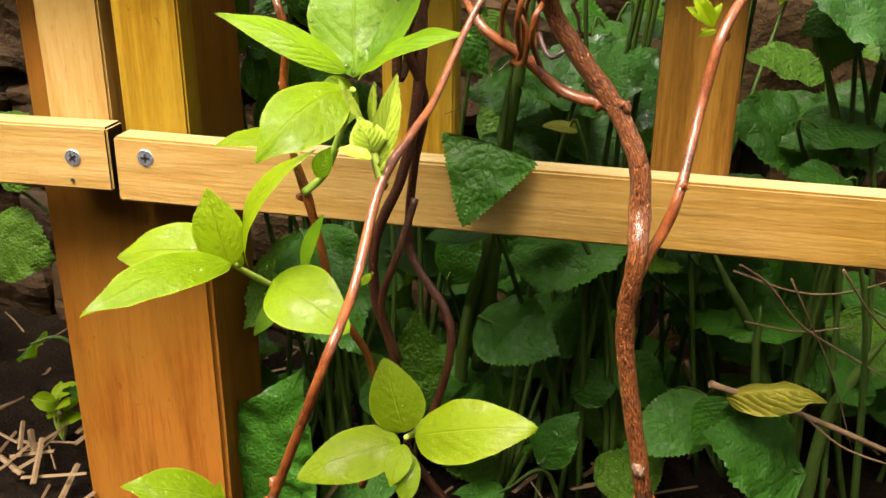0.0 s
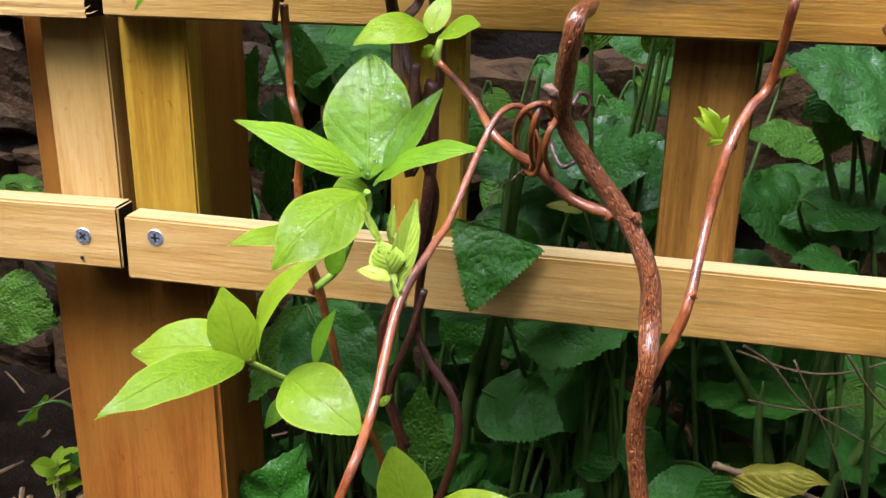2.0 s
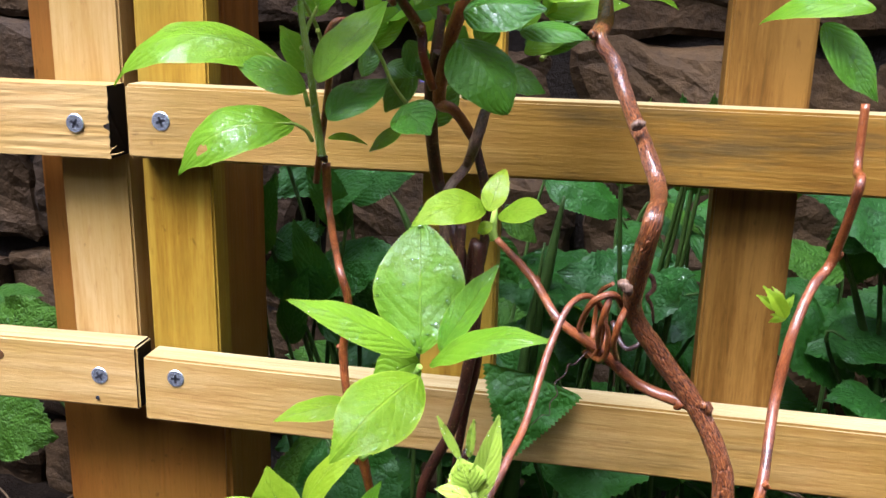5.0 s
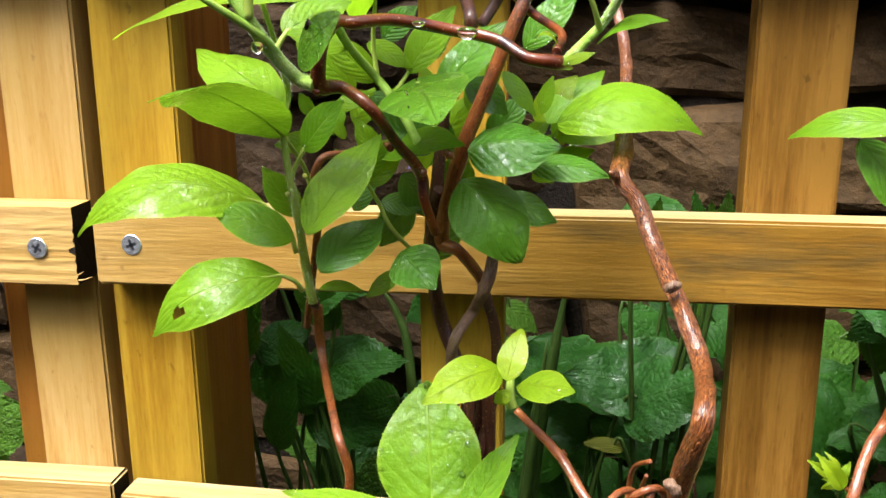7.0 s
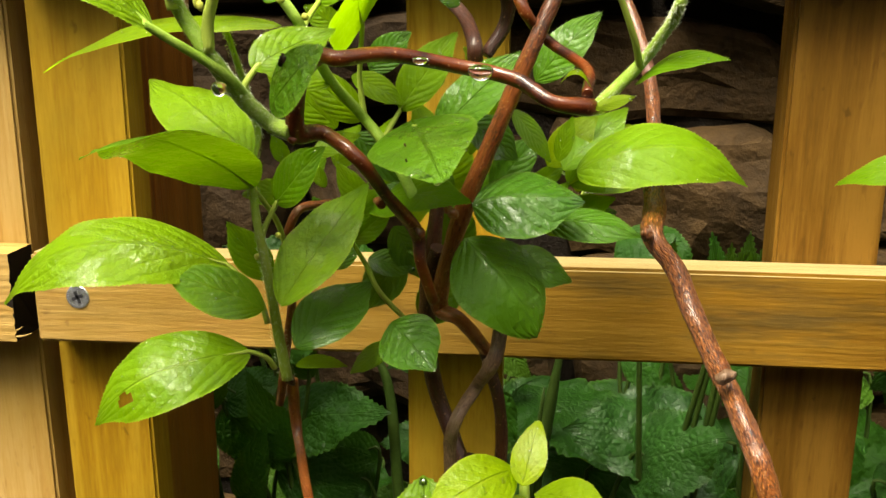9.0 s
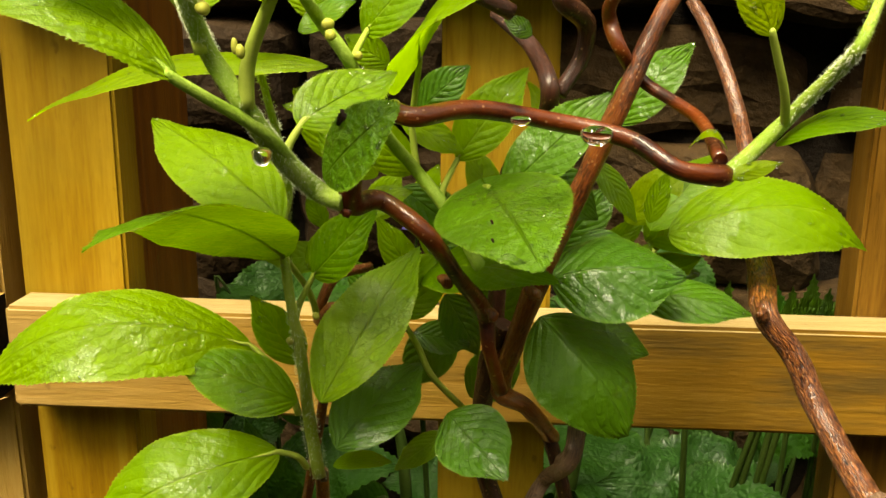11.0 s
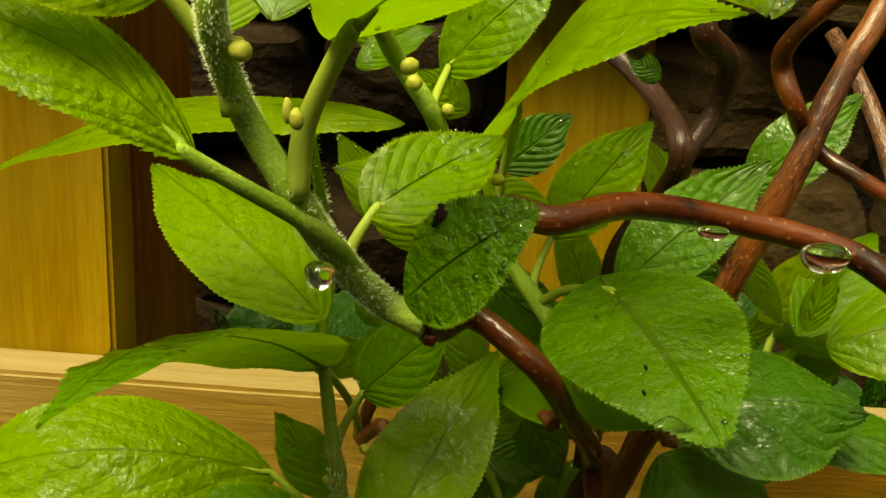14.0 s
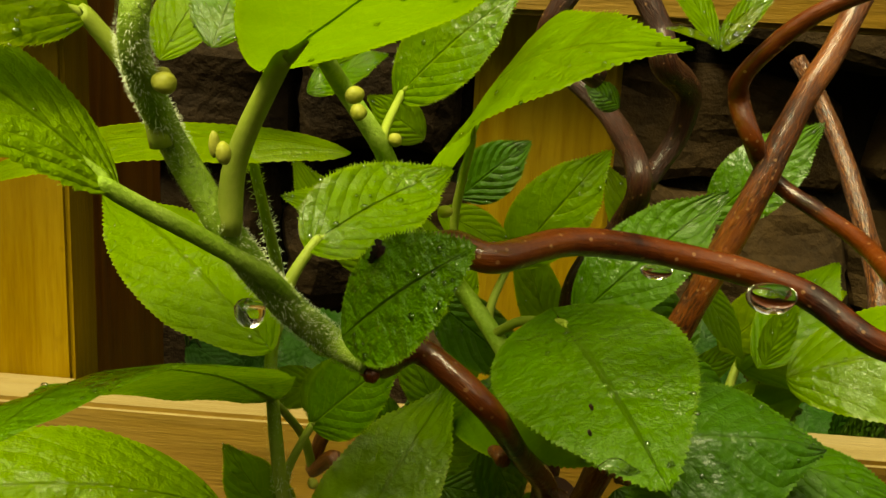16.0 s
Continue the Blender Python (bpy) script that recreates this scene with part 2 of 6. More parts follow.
    if net_rise > 2.0:
        cell = calc(nt, "MULTIPLY", calc(nt, "MINIMUM", net.outputs["Distance"], 0.35), net_rise)
    else:
        cell = calc(nt, "MULTIPLY", noise_tex(nt, o, net_scale * 1.3, 3.0, 0.55, 0.5), net_rise * 0.55)
    h = calc(nt, "ADD", calc(nt, "SUBTRACT", puff, calc(nt, "MULTIPLY", rib, 0.7)), cell)
    bump(nt, b, calc(nt, "MULTIPLY_ADD", pimple, 1.2, h), 0.75, relief)
    thin = node(nt, "BsdfTranslucent")
    warm = mix(nt, 0.45, c, (0.28, 0.50, 0.008))
    nt.links.new(warm, thin.inputs["Color"])
    blend = node(nt, "MixShader")
    blend.inputs[0].default_value = thick
    nt.links.new(b.outputs[0], blend.inputs[1])
    nt.links.new(thin.outputs[0], blend.inputs[2])
    nt.links.new(blend.outputs[0], nt.nodes["Material Output"].inputs["Surface"])
    return m


LEAF_YOUNG = leaf_material("young_yellow_green_leaf", (0.262, 0.383, 0.00645), (0.148, 0.269, 0.00538), (0.376, 0.484, 0.0323), 0.42, 0.66, 0.2, vein_mix=0.45, coat=0.85, net_rise=1.3, relief=0.0010, film_rough=0.15)
LEAF_BUD = leaf_material("unfolding_pale_yellow_leaf", (0.36, 0.48, 0.05), (0.25, 0.37, 0.03), (0.45, 0.52, 0.12), 0.38, 0.40, 0.3, vein_mix=0.4, coat=0.6, net_rise=1.0, relief=0.0005, film_rough=0.15)
LEAF = leaf_material("fresh_green_leaf", (0.1848, 0.3399, 0.007095), (0.06281, 0.1815, 0.003553), (0.2662, 0.3993, 0.02959), 0.42, 0.57, 0.42, vein_mix=0.4, coat=0.85, net_rise=1.4, relief=0.0008, film_rough=0.15)
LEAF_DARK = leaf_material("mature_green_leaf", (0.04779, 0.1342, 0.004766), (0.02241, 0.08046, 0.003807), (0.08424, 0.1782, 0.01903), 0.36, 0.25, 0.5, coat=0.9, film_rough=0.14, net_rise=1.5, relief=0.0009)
LEAF_WET = leaf_material("wet_quilted_green_leaf", (0.06307, 0.1567, 0.003949), (0.03566, 0.1093, 0.003068), (0.1093, 0.2081, 0.01754), 0.36, 0.30, 0.06, coat=1.0, net_scale=250.0, net_rise=2.0, relief=0.0021, film_rough=0.12)
LEAF_CRISP = leaf_material("crisp_quilted_green_leaf", (0.175, 0.323, 0.00645), (0.0739, 0.188, 0.0043), (0.249, 0.37, 0.0269), 0.42, 0.57, 0.35, coat=0.9, net_scale=360.0, net_rise=1.7, relief=0.0014, film_rough=0.14)
LEAF_DOWN = leaf_material("downy_grey_green_leaf", (0.16, 0.24, 0.09), (0.09, 0.17, 0.05), (0.22, 0.30, 0.12), 0.6, 0.35, 0.4, vein_mix=0.4, coat=0.1, net_rise=1.2, relief=0.0006)
LEAF_HERB = leaf_material("wrinkled_dark_herb_leaf", (0.02079, 0.08721, 0.005427), (0.004968, 0.03051, 0.002039), (0.03321, 0.09194, 0.01021), 0.50, 0.22, 0.9, 8.0, 0.45, 0.20, 270.0, 3.0, 0.0007, 0.30)
LEAF_HERB_WET = leaf_material("rain_wet_herb_leaf", (0.0274, 0.1025, 0.01418), (0.01377, 0.05832, 0.00779), (0.05481, 0.1168, 0.03186), 0.36, 0.15, 0.9, 8.0, 0.45, 0.9, 270.0, 3.0, 0.0007, 0.30)
LEAF_HERB_PALE = leaf_material("pale_herb_leaf", (0.0481, 0.118, 0.00559), (0.0218, 0.0699, 0.0035), (0.0699, 0.122, 0.021), 0.46, 0.25, 0.9, 8.0, 0.4, 0.15, 270.0, 3.0, 0.0015, 0.34)
LEAF_YELLOWED = leaf_material("yellowed_herb_leaf", (0.164, 0.137, 0.0109), (0.0546, 0.0764, 0.00874), (0.164, 0.142, 0.0262), 0.5, 0.2, 1.2, 8.0, 0.3, 0.08)


def plain(name, a, b2, scale, rough, relief=0.0, metal=0.0, spec=0.15, see=0.0, spread_tone=0.0):
    """Two tones in blotches and fine grain, with relief."""
    m, nt, b = material(name, rough, metal, spec)
    v = coords(nt)
    coarse, fine = noise_tex(nt, v, scale, 5.0, 0.6), noise_tex(nt, v, scale * 9, 4.0, 0.65)
    tone = calc(nt, "ADD", calc(nt, "MULTIPLY", coarse, 0.6), calc(nt, "MULTIPLY", fine, 0.4))
    c = ramp(nt, tone, [(0.32, a), (0.68, b2)])
    if spread_tone:
        c = mix(nt, calc(nt, "MULTIPLY", node(nt, "ObjectInfo").outputs["Random"], spread_tone), c, mix(nt, 1.0, c, (0.30, 0.27, 0.24), "MULTIPLY"))
    nt.links.new(c, b.inputs["Base Color"])
    if relief:
        bump(nt, b, tone, 0.8, relief)
    if see:
        b.inputs["Subsurface Weight"].default_value = see
        b.inputs["Subsurface Radius"].default_value = (0.002, 0.003, 0.001)
    return m


SHOOT = plain("hairy_green_shoot", (0.11, 0.215, 0.012), (0.26, 0.37, 0.07), 170, 0.55, 0.0008)
SHOOT_PALE = plain("pale_yellow_green_shoot", (0.187, 0.262, 0.0349), (0.262, 0.324, 0.0599), 120, 0.45, 0.0003)
BUD = plain("pale_yellow_bud", (0.2304, 0.2496, 0.0288), (0.3072, 0.3168, 0.0672), 300, 0.4, 0.0002)
STALK = plain("green_herb_stalk", (0.0198, 0.045, 0.00672), (0.0432, 0.0756, 0.0134), 60, 0.5, 0.0006)
HAIR = plain("pale_hairs", (0.44, 0.50, 0.32), (0.56, 0.62, 0.44), 60, 0.6)
PETAL = plain("violet_petal", (0.048, 0.0384, 0.1728), (0.096, 0.0816, 0.264), 120, 0.5)
STRAW = plain("dry_straw", (0.0634, 0.037, 0.018), (0.132, 0.0898, 0.048), 90, 0.7, 0.0004)
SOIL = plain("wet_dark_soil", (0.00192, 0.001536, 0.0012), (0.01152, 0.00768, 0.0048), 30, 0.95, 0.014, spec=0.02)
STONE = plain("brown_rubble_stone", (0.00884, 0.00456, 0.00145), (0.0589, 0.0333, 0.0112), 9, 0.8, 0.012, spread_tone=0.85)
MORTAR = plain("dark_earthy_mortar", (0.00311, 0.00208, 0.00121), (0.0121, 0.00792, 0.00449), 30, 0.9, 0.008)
ZINC = plain("zinc_plated_steel", (0.50, 0.55, 0.62), (0.78, 0.82, 0.88), 300, 0.25, 0.0002, 0.9, 0.5)
SLOT = plain("dark_screw_recess", (0.0096, 0.0096, 0.012), (0.0288, 0.0288, 0.0336), 300, 0.6)
KNOT = plain("dark_wood_knot", (0.0288, 0.01248, 0.00432), (0.1056, 0.048, 0.0144), 160, 0.6, 0.0006)
END_GRAIN = plain("near_black_end_grain", (0.00192, 0.0012, 0.00072), (0.01056, 0.00576, 0.00288), 260, 0.7, 0.0012)
CUT = plain("pale_cut_wood", (0.144, 0.0816, 0.0432), (0.24, 0.1536, 0.096), 500, 0.6, 0.0006)
WATER, water_nodes, water_bsdf = material("clear_water", 0.02)
water_bsdf.inputs["Transmission Weight"].default_value, water_bsdf.inputs["IOR"].default_value = 1.0, 1.33
RENDER_WALL = plain("grey_brown_wall_render", (0.128, 0.108, 0.088), (0.192, 0.164, 0.136), 6, 0.9, 0.003)
BEADS, bead_nodes, bead_bsdf = material("thin_clear_rain_beads", 0.03)
bead_nodes.nodes.remove(bead_bsdf)
bead_see, bead_shine, bead_mix, bead_rim = (node(bead_nodes, k) for k in ("BsdfTransparent", "BsdfGlossy", "MixShader", "Fresnel"))
bead_shine.inputs["Roughness"].default_value, bead_rim.inputs["IOR"].default_value = 0.04, 1.75
bead_nodes.links.new(bead_rim.outputs[0], bead_mix.inputs[0])
bead_nodes.links.new(bead_see.outputs[0], bead_mix.inputs[1])
bead_nodes.links.new(bead_shine.outputs[0], bead_mix.inputs[2])
bead_nodes.links.new(bead_mix.outputs[0], bead_nodes.nodes["Material Output"].inputs["Surface"])


# ---- making things ----
def part(name, bm, mat, parent=None, label="", m=None):
    """One mesh object out of a bmesh, under a thing or a part."""
    me = bpy.data.meshes.new(name)
    bm.normal_update()
    bm.to_mesh(me)
    bm.free()
    for mm in (mat if isinstance(mat, (list, tuple)) else [mat]):
        me.materials.append(mm)
    return linked(name, me, parent, label, m)


def linked(name, me, parent=None, label="", m=None):
    ob = new(name, me)
    if m is not None:
        ob.matrix_world = m
    if parent is not None:
        ob.parent = parent
        ob.matrix_parent_inverse = Matrix.Identity(4)
    if label:
        ob["label"] = label
    return ob


def thing(name, label, category, group="", at=(0, 0, 0), kind=""):
    """An Empty that holds the parts of one thing; parts are laid out in its own space."""
    ob = new(name)
    ob.empty_display_size = 0.02
    ob.location = at
    return tagged(ob, label, category, group, kind)


def smooth(bm):
    for f in bm.faces:
        f.smooth = True
    return bm


def box(size, bevel=0.0015, seg=2, rough=0.0, cuts=0):
    bm = bmesh.new()
    bmesh.ops.create_cube(bm, size=1, matrix=Matrix.Diagonal((*size, 1)))
    if cuts:
        bmesh.ops.subdivide_edges(bm, edges=[e for e in bm.edges if abs((e.verts[0].co - e.verts[1].co).x) > 0.9 * size[0]], cuts=cuts)
    if rough:
        for v in bm.verts:
            n = noise.noise_vector(v.co * 14 + Vector((size[0] * 31, 7, 3)))
            v.co += Vector((0, n.y, n.z)) * rough
    bmesh.ops.bevel(bm, geom=[e for e in bm.edges if e.calc_face_angle(0) > 0.5], offset=bevel, segments=seg, affect="EDGES")
    return bm


# ---- the bed: soil and rubble wall ----
GX, GY = 130, 70
bm = bmesh.new()
xs = sorted({*np.linspace(-1.3, 1.1, GX).tolist(), -60, -20, -6, -2.5, 2.5, 6, 20, 60})
ys = sorted({*np.linspace(-0.4, 0.95, GY).tolist(), -60, -20, -6, -2, 3, 8, 20, 60})
grid = [[bm.verts.new((x, y, 0.018 * noise.noise((x * 9, y * 9, 0)) + 0.012 * noise.noise((x * 30, y * 30, 4)) + 0.006 * noise.noise((x * 80, y * 80, 9)) - 0.03 * max(0, 0.5 - y) * (abs(y) < 2)))
         for x in xs] for y in ys]
for a, b in zip(grid, grid[1:]):
    for i in range(len(xs) - 1):
        bm.faces.new((a[i], a[i + 1], b[i + 1], b[i]))
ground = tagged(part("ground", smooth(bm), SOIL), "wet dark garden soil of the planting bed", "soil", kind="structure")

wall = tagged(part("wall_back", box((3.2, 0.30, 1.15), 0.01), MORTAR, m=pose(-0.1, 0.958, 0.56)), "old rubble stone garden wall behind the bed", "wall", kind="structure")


# unseen walls added behind and beside the viewer to block low sky light
tagged(part("wall_house", box((9.0, 0.25, 2.8), 0.01), RENDER_WALL, m=pose(0, -3.0, 1.35)), "plain unseen wall behind the viewer, added to block low sky light", "wall", kind="structure")
tagged(part("wall_side", box((0.25, 6.0, 1.9), 0.01), RENDER_WALL, m=pose(3.4, -1.2, 0.9)), "plain unseen wall to the right, added to block low sky light", "wall", kind="structure")
tagged(part("wall_far", box((0.25, 6.0, 1.9), 0.01), RENDER_WALL, m=pose(-3.7, -1.2, 0.9)), "plain unseen wall to the left, added to block low sky light", "wall", kind="structure")


def stone_mesh(seed, w, h, d):
    """A rough broken field stone: flat-ish faces, chipped edges."""
    rnd = random.Random(seed)
    bm = bmesh.new()
    bmesh.ops.create_cube(bm, size=1, matrix=Matrix.Diagonal((w, d, h, 1)))
    bmesh.ops.subdivide_edges(bm, edges=bm.edges[:], cuts=7, use_grid_fill=True)
    off = Vector((rnd.random() * 50, rnd.random() * 50, rnd.random() * 50))
    lean = rnd.uniform(-0.25, 0.25)
    for v in bm.verts:
        q = Vector((v.co.x / w, v.co.y / d, v.co.z / h)) * 2
        r = (abs(q.x) ** 9 + abs(q.y) ** 9 + abs(q.z) ** 9) ** (1 / 9)
        if r > 0:
            v.co /= max(1.0, r)
        v.co.x += lean * v.co.z
        v.co += noise.noise_vector(v.co * 11 + off) * 0.17 * min(w, h)
        v.co += noise.noise_vector(v.co * 31 + off) * 0.075 * min(w, h)
        v.co += noise.noise_vector(v.co * 90 + off) * 0.022 * min(w, h)
    return bm


# ---- the trellis fence ----
RAIL_H, RAIL_T = 0.0370, 0.018
RAIL_Z = (0.2812, 0.4331, 0.580, 0.726)


def screw_parts(parent, x, y, z, turn):
    """Countersunk cross-head screw, facing the path."""
    bm = bmesh.new()
    bmesh.ops.create_cone(bm, cap_ends=True, segments=20, radius1=0.0050, radius2=0.0046, depth=0.0004)
    bmesh.ops.bevel(bm, geom=[e for e in bm.edges if e.calc_face_angle(0) > 0.6], offset=0.0001, segments=1, affect="EDGES")
    head = part("screw", bm, ZINC, parent, "zinc-plated cross-head screw", pose(x, y - 0.0003, z, 90, 0, 0) @ pose(0, 0, 0, 0, 0, turn))
    # raised bars, dark in colour to stand in for the shade inside the cross
    bm = bmesh.new()
    for a in (0, 90):
        bmesh.ops.create_cube(bm, size=1, matrix=pose(0, 0, 0.00008, 0, 0, a) @ Matrix.Diagonal((0.0050, 0.0013, 0.0005, 1)))
    part("recess", bm, SLOT, head)


def rail(parent, x0, x1, y, z, mat, screws, tilt=0.0, seed=0):
    m = pose((x0 + x1) / 2, y + RAIL_T / 2, z, 0, tilt, 0)
    r = part("rail", box((x1 - x0, RAIL_T, RAIL_H), 0.0013, 2, 0.0006, 10), mat, parent, m=m)
    # end faces take a near-black colour
    r.data.materials.append(END_GRAIN)
    # upward faces take a paler, greyer wood
    r.data.materials.append(WOOD_TOP)
    for f in r.data.polygons:
        if abs(f.normal.x) > 0.9:
            f.material_index = 1
        elif f.normal.z > 0.7:
            f.material_index = 2
    for x, dz, turn in screws:
        screw_parts(r, x - (x0 + x1) / 2, -RAIL_T / 2, dz, turn)
    return r


def torn_rail(parent, x0, x1, y, z, mat, screws):
    """A rough-sawn rail whose sawn end is frayed into fibres."""
    bm, long, high = bmesh.new(), 70, 26
    rnd = random.Random(17)
    fray = [0.0022 * abs(noise.noise((k * 0.7, 3.1, 0))) + (0.0030 if k in (11, 12) else 0.0) for k in range(high + 1)]
    rows = []
    for i in range(long + 1):
        u = (i / long) ** 0.45
        row = []
        for k in range(high + 1):
            px = x0 + (x1 - x0) * u - (fray[k] if i == long else 0.0)
            pz = z + RAIL_H * (k / high - 0.5)
            torn = noise.noise((px * 22, 0, pz * 420)) * 0.00028 + noise.noise((px * 90, 5, pz * 900)) * 0.00015
            row.append(bm.verts.new((px, y + torn * (0 < k < high), pz + 0.0005 * noise.noise((px * 40, 9, k)) * (k in (0, high)))))
        rows.append(row)
    back = [[bm.verts.new((row[k].co.x, y + RAIL_T, row[k].co.z)) for k in (0, high)] for row in rows]
    for i in range(long):
        for k in range(high):
            bm.faces.new((rows[i][k], rows[i + 1][k], rows[i + 1][k + 1], rows[i][k + 1]))
        bm.faces.new((rows[i][high], rows[i + 1][high], back[i + 1][1], back[i][1]))
        bm.faces.new((rows[i + 1][0], rows[i][0], back[i][0], back[i + 1][0]))
        bm.faces.new((back[i][0], back[i][1], back[i + 1][1], back[i + 1][0]))
    for i in (0, long):
        f = bm.faces.new([*rows[i], back[i][1], back[i][0]])
        f.material_index = 1
    bmesh.ops.recalc_face_normals(bm, faces=bm.faces[:])
    mid = Vector(((x0 + x1) / 2, y + RAIL_T / 2, z))
    for v in bm.verts:
        v.co -= mid
    r = part("rail", bm, [mat, END_GRAIN], parent, "rough-sawn rail with a frayed dark end", Matrix.Translation(mid))
    for x, dz, turn in screws:
        screw_parts(r, x - mid.x, -RAIL_T / 2 - 0.0006, dz, turn)
    for dz, size in ((-0.0165, 0.010), (-0.0140, 0.006)):
        bm = tube_bm([(0, 0, 0), (size * 0.5, -0.0006, 0.0004), (size, -0.0012, 0.0022)], [0.0005, 0.0004, 0.0001], 6, 4, 0.1)
        part("splinter", bm, mat, r, "torn splinter of pale wood", Matrix.Translation((x1 - mid.x - 0.003, -RAIL_T / 2 + 0.001, dz)))
    return r


def slat(parent, x, y, z0, z1, w, mat, tilt=0.0, t=0.018):
    m = pose(x, y + t / 2, (z0 + z1) / 2, 0, 90 + tilt, 0)
    return part("slat", box((z1 - z0, t, w), 0.0013, 2, 0.0006, 10), mat, parent, m=m)


panel = thing("trellis_panel", "honey-coloured square wooden trellis panel screwed to the post", "trellis", "trellis panels", (0, 0, 0))
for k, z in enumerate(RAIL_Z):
    r = rail(panel, -0.2685, 0.62, 0.433, z, (WOOD_BROWN_END, WOOD_HALF_BROWN, WOOD_HALF_BROWN, WOOD)[k], [(-0.250, (0.008, 0.001, 0.001, 0.001)[k], 20 * k)], (0.88, 0.0, 0.0, 0.0)[k])
for x, mat in ((-0.2515, WOOD_OLIVE), (-0.1005, WOOD_OLIVE), (0.0415, WOOD_BROWN), (0.187, WOOD_BROWN), (0.333, WOOD), (0.479, WOOD)):
    slat(panel, x, 0.4515, 0.268, 1.02, 0.039, mat, 0.0)
panel_left = thing("trellis_panel", "weathered wooden trellis panel butted against the same post", "trellis", "trellis panels")
for k, (z, x1) in enumerate(zip((0.2927, 0.4320, 0.580, 0.726), (-0.2725, -0.2785, -0.278, -0.278))):
    if k == 1:
        TORN = (panel_left, -1.1, x1, 0.4345, z, WOOD, [(-0.297, -0.001, 60)])
    else:
        rail(panel_left, -1.1, x1, 0.4345, z, WOOD, [(-0.295, 0.0, 35 + 25 * k)], 0.0)
for x in (-0.299, -0.445, -0.591, -0.737):
    slat(panel_left, x, 0.453, 0.275, 1.02, 0.039, WOOD)
def wood_knot(parent, x, y, z, r):
    """A dark round knot, flush in the face of a batten."""
    bm = bmesh.new()
    for radius, lift in ((r, 0.0), (r * 0.55, 0.0002)):
        bmesh.ops.create_cone(bm, cap_ends=True, segments=14, radius1=radius, radius2=radius * 0.93, depth=0.0005, matrix=Matrix.Translation((0, 0, lift)))
    part("knot", bm, KNOT, parent, "dark round knot", pose(x, y, z, 90, 0, 0) @ Matrix.Diagonal((1.25, 1, 1, 1)))


for at in ((-0.3553, 0.4343, 0.3, 0.0032), (0.1127, 0.4328, 0.4229, 0.0028)):
    wood_knot(panel if at[0] > -0.27 else panel_left, *at)
# second fixing, a small nail below the screw
bm = bmesh.new()
bmesh.ops.create_cone(bm, cap_ends=True, segments=10, radius1=0.0011, radius2=0.0011, depth=0.0008)
part("nail", bm, SLOT, panel_left, "small dark nail head", pose(-0.297, 0.4342, 0.2795, 90))

post = thing("fence_post", "square brown treated timber fence post standing in the bed", "post")
part("post_timber", box((1.15, 0.072, 0.106), 0.003, 3, 0.0008, 12), POST_WOOD, post, m=pose(-0.2905, 0.472 + 0.036, 0.50, 0, 90, 0))


# ---- how plants are made ----
def catmull(pts, per=8):
    pts = [Vector(p) for p in pts]
    ext = [pts[0] * 2 - pts[1], *pts, pts[-1] * 2 - pts[-2]]
    out = []
    for a, b, c, d in zip(ext, ext[1:], ext[2:], ext[3:]):
        for k in range(per):
            t = k / per
            out.append(0.5 * (2 * b + (c - a) * t + (2 * a - 5 * b + 4 * c - d) * t * t + (3 * b - a - 3 * c + d) * t ** 3))
    return [*out, pts[-1]]


def spread(values, n):
    """Values laid evenly over n steps."""
    return [float(v) for v in np.interp(np.linspace(0, 1, n), np.linspace(0, 1, len(values)), values)]


def tube_bm(pts, radii, sides=12, per=8, lumps=0.06, cap=True):
    line = catmull(pts, per)
    rad = spread(radii, len(line))
    bm = bmesh.new()
    uv = bm.loops.layers.uv.new("UVMap")
    rings, up, run, runs = [], Vector((0.3, 1, 0.2)), 0.0, []
    for i, p in enumerate(line):
        d = (line[min(i + 1, len(line) - 1)] - line[max(i - 1, 0)]).normalized()
        side = d.cross(up)
        side = side.normalized() if side.length > 1e-4 else d.orthogonal().normalized()
        up = side.cross(d)
        if i:
            run += (p - line[i - 1]).length
        runs.append(run)
        ring = []
        for k in range(sides):
            a = 2 * math.pi * k / sides
            r = rad[i] * (1 + lumps * noise.noise(p * 160 + Vector((math.cos(a), math.sin(a), 0)) * 1.3) * 2)
            ring.append(bm.verts.new(p + (up * math.cos(a) + side * math.sin(a)) * r))
        rings.append(ring)
    for i in range(len(rings) - 1):
        for k in range(sides):
            f = bm.faces.new((rings[i][k], rings[i][(k + 1) % sides], rings[i + 1][(k + 1) % sides], rings[i + 1][k]))
            f.smooth = True
            for loop, (uu, vv) in zip(f.loops, ((k, i), (k + 1, i), (k + 1, i + 1), (k, i + 1))):
                loop[uv].uv = (uu / sides, runs[vv])
    if cap:
        for ring in (rings[0][::-1], rings[-1]):
            bm.faces.new(ring)
    bmesh.ops.recalc_face_normals(bm, faces=bm.faces[:])
    return bm


def own(plant, m):
    """A pose in the plant's own space."""
    return Matrix.Translation(-plant.location) @ m


def tube(name, plant, pts, radii, mat, label="", sides=12, per=8, lumps=0.06, parent=None):
    root = Vector(pts[0])
    bm = tube_bm([Vector(p) - root for p in pts], radii, sides, per, lumps)
    at = Matrix.Translation(root - plant.location)
    if parent is not None:
        at = Matrix.Translation(root - plant.location) if parent is plant else parent.matrix_basis.inverted() @ at
    return part(name, bm, mat, parent or plant, label, at)


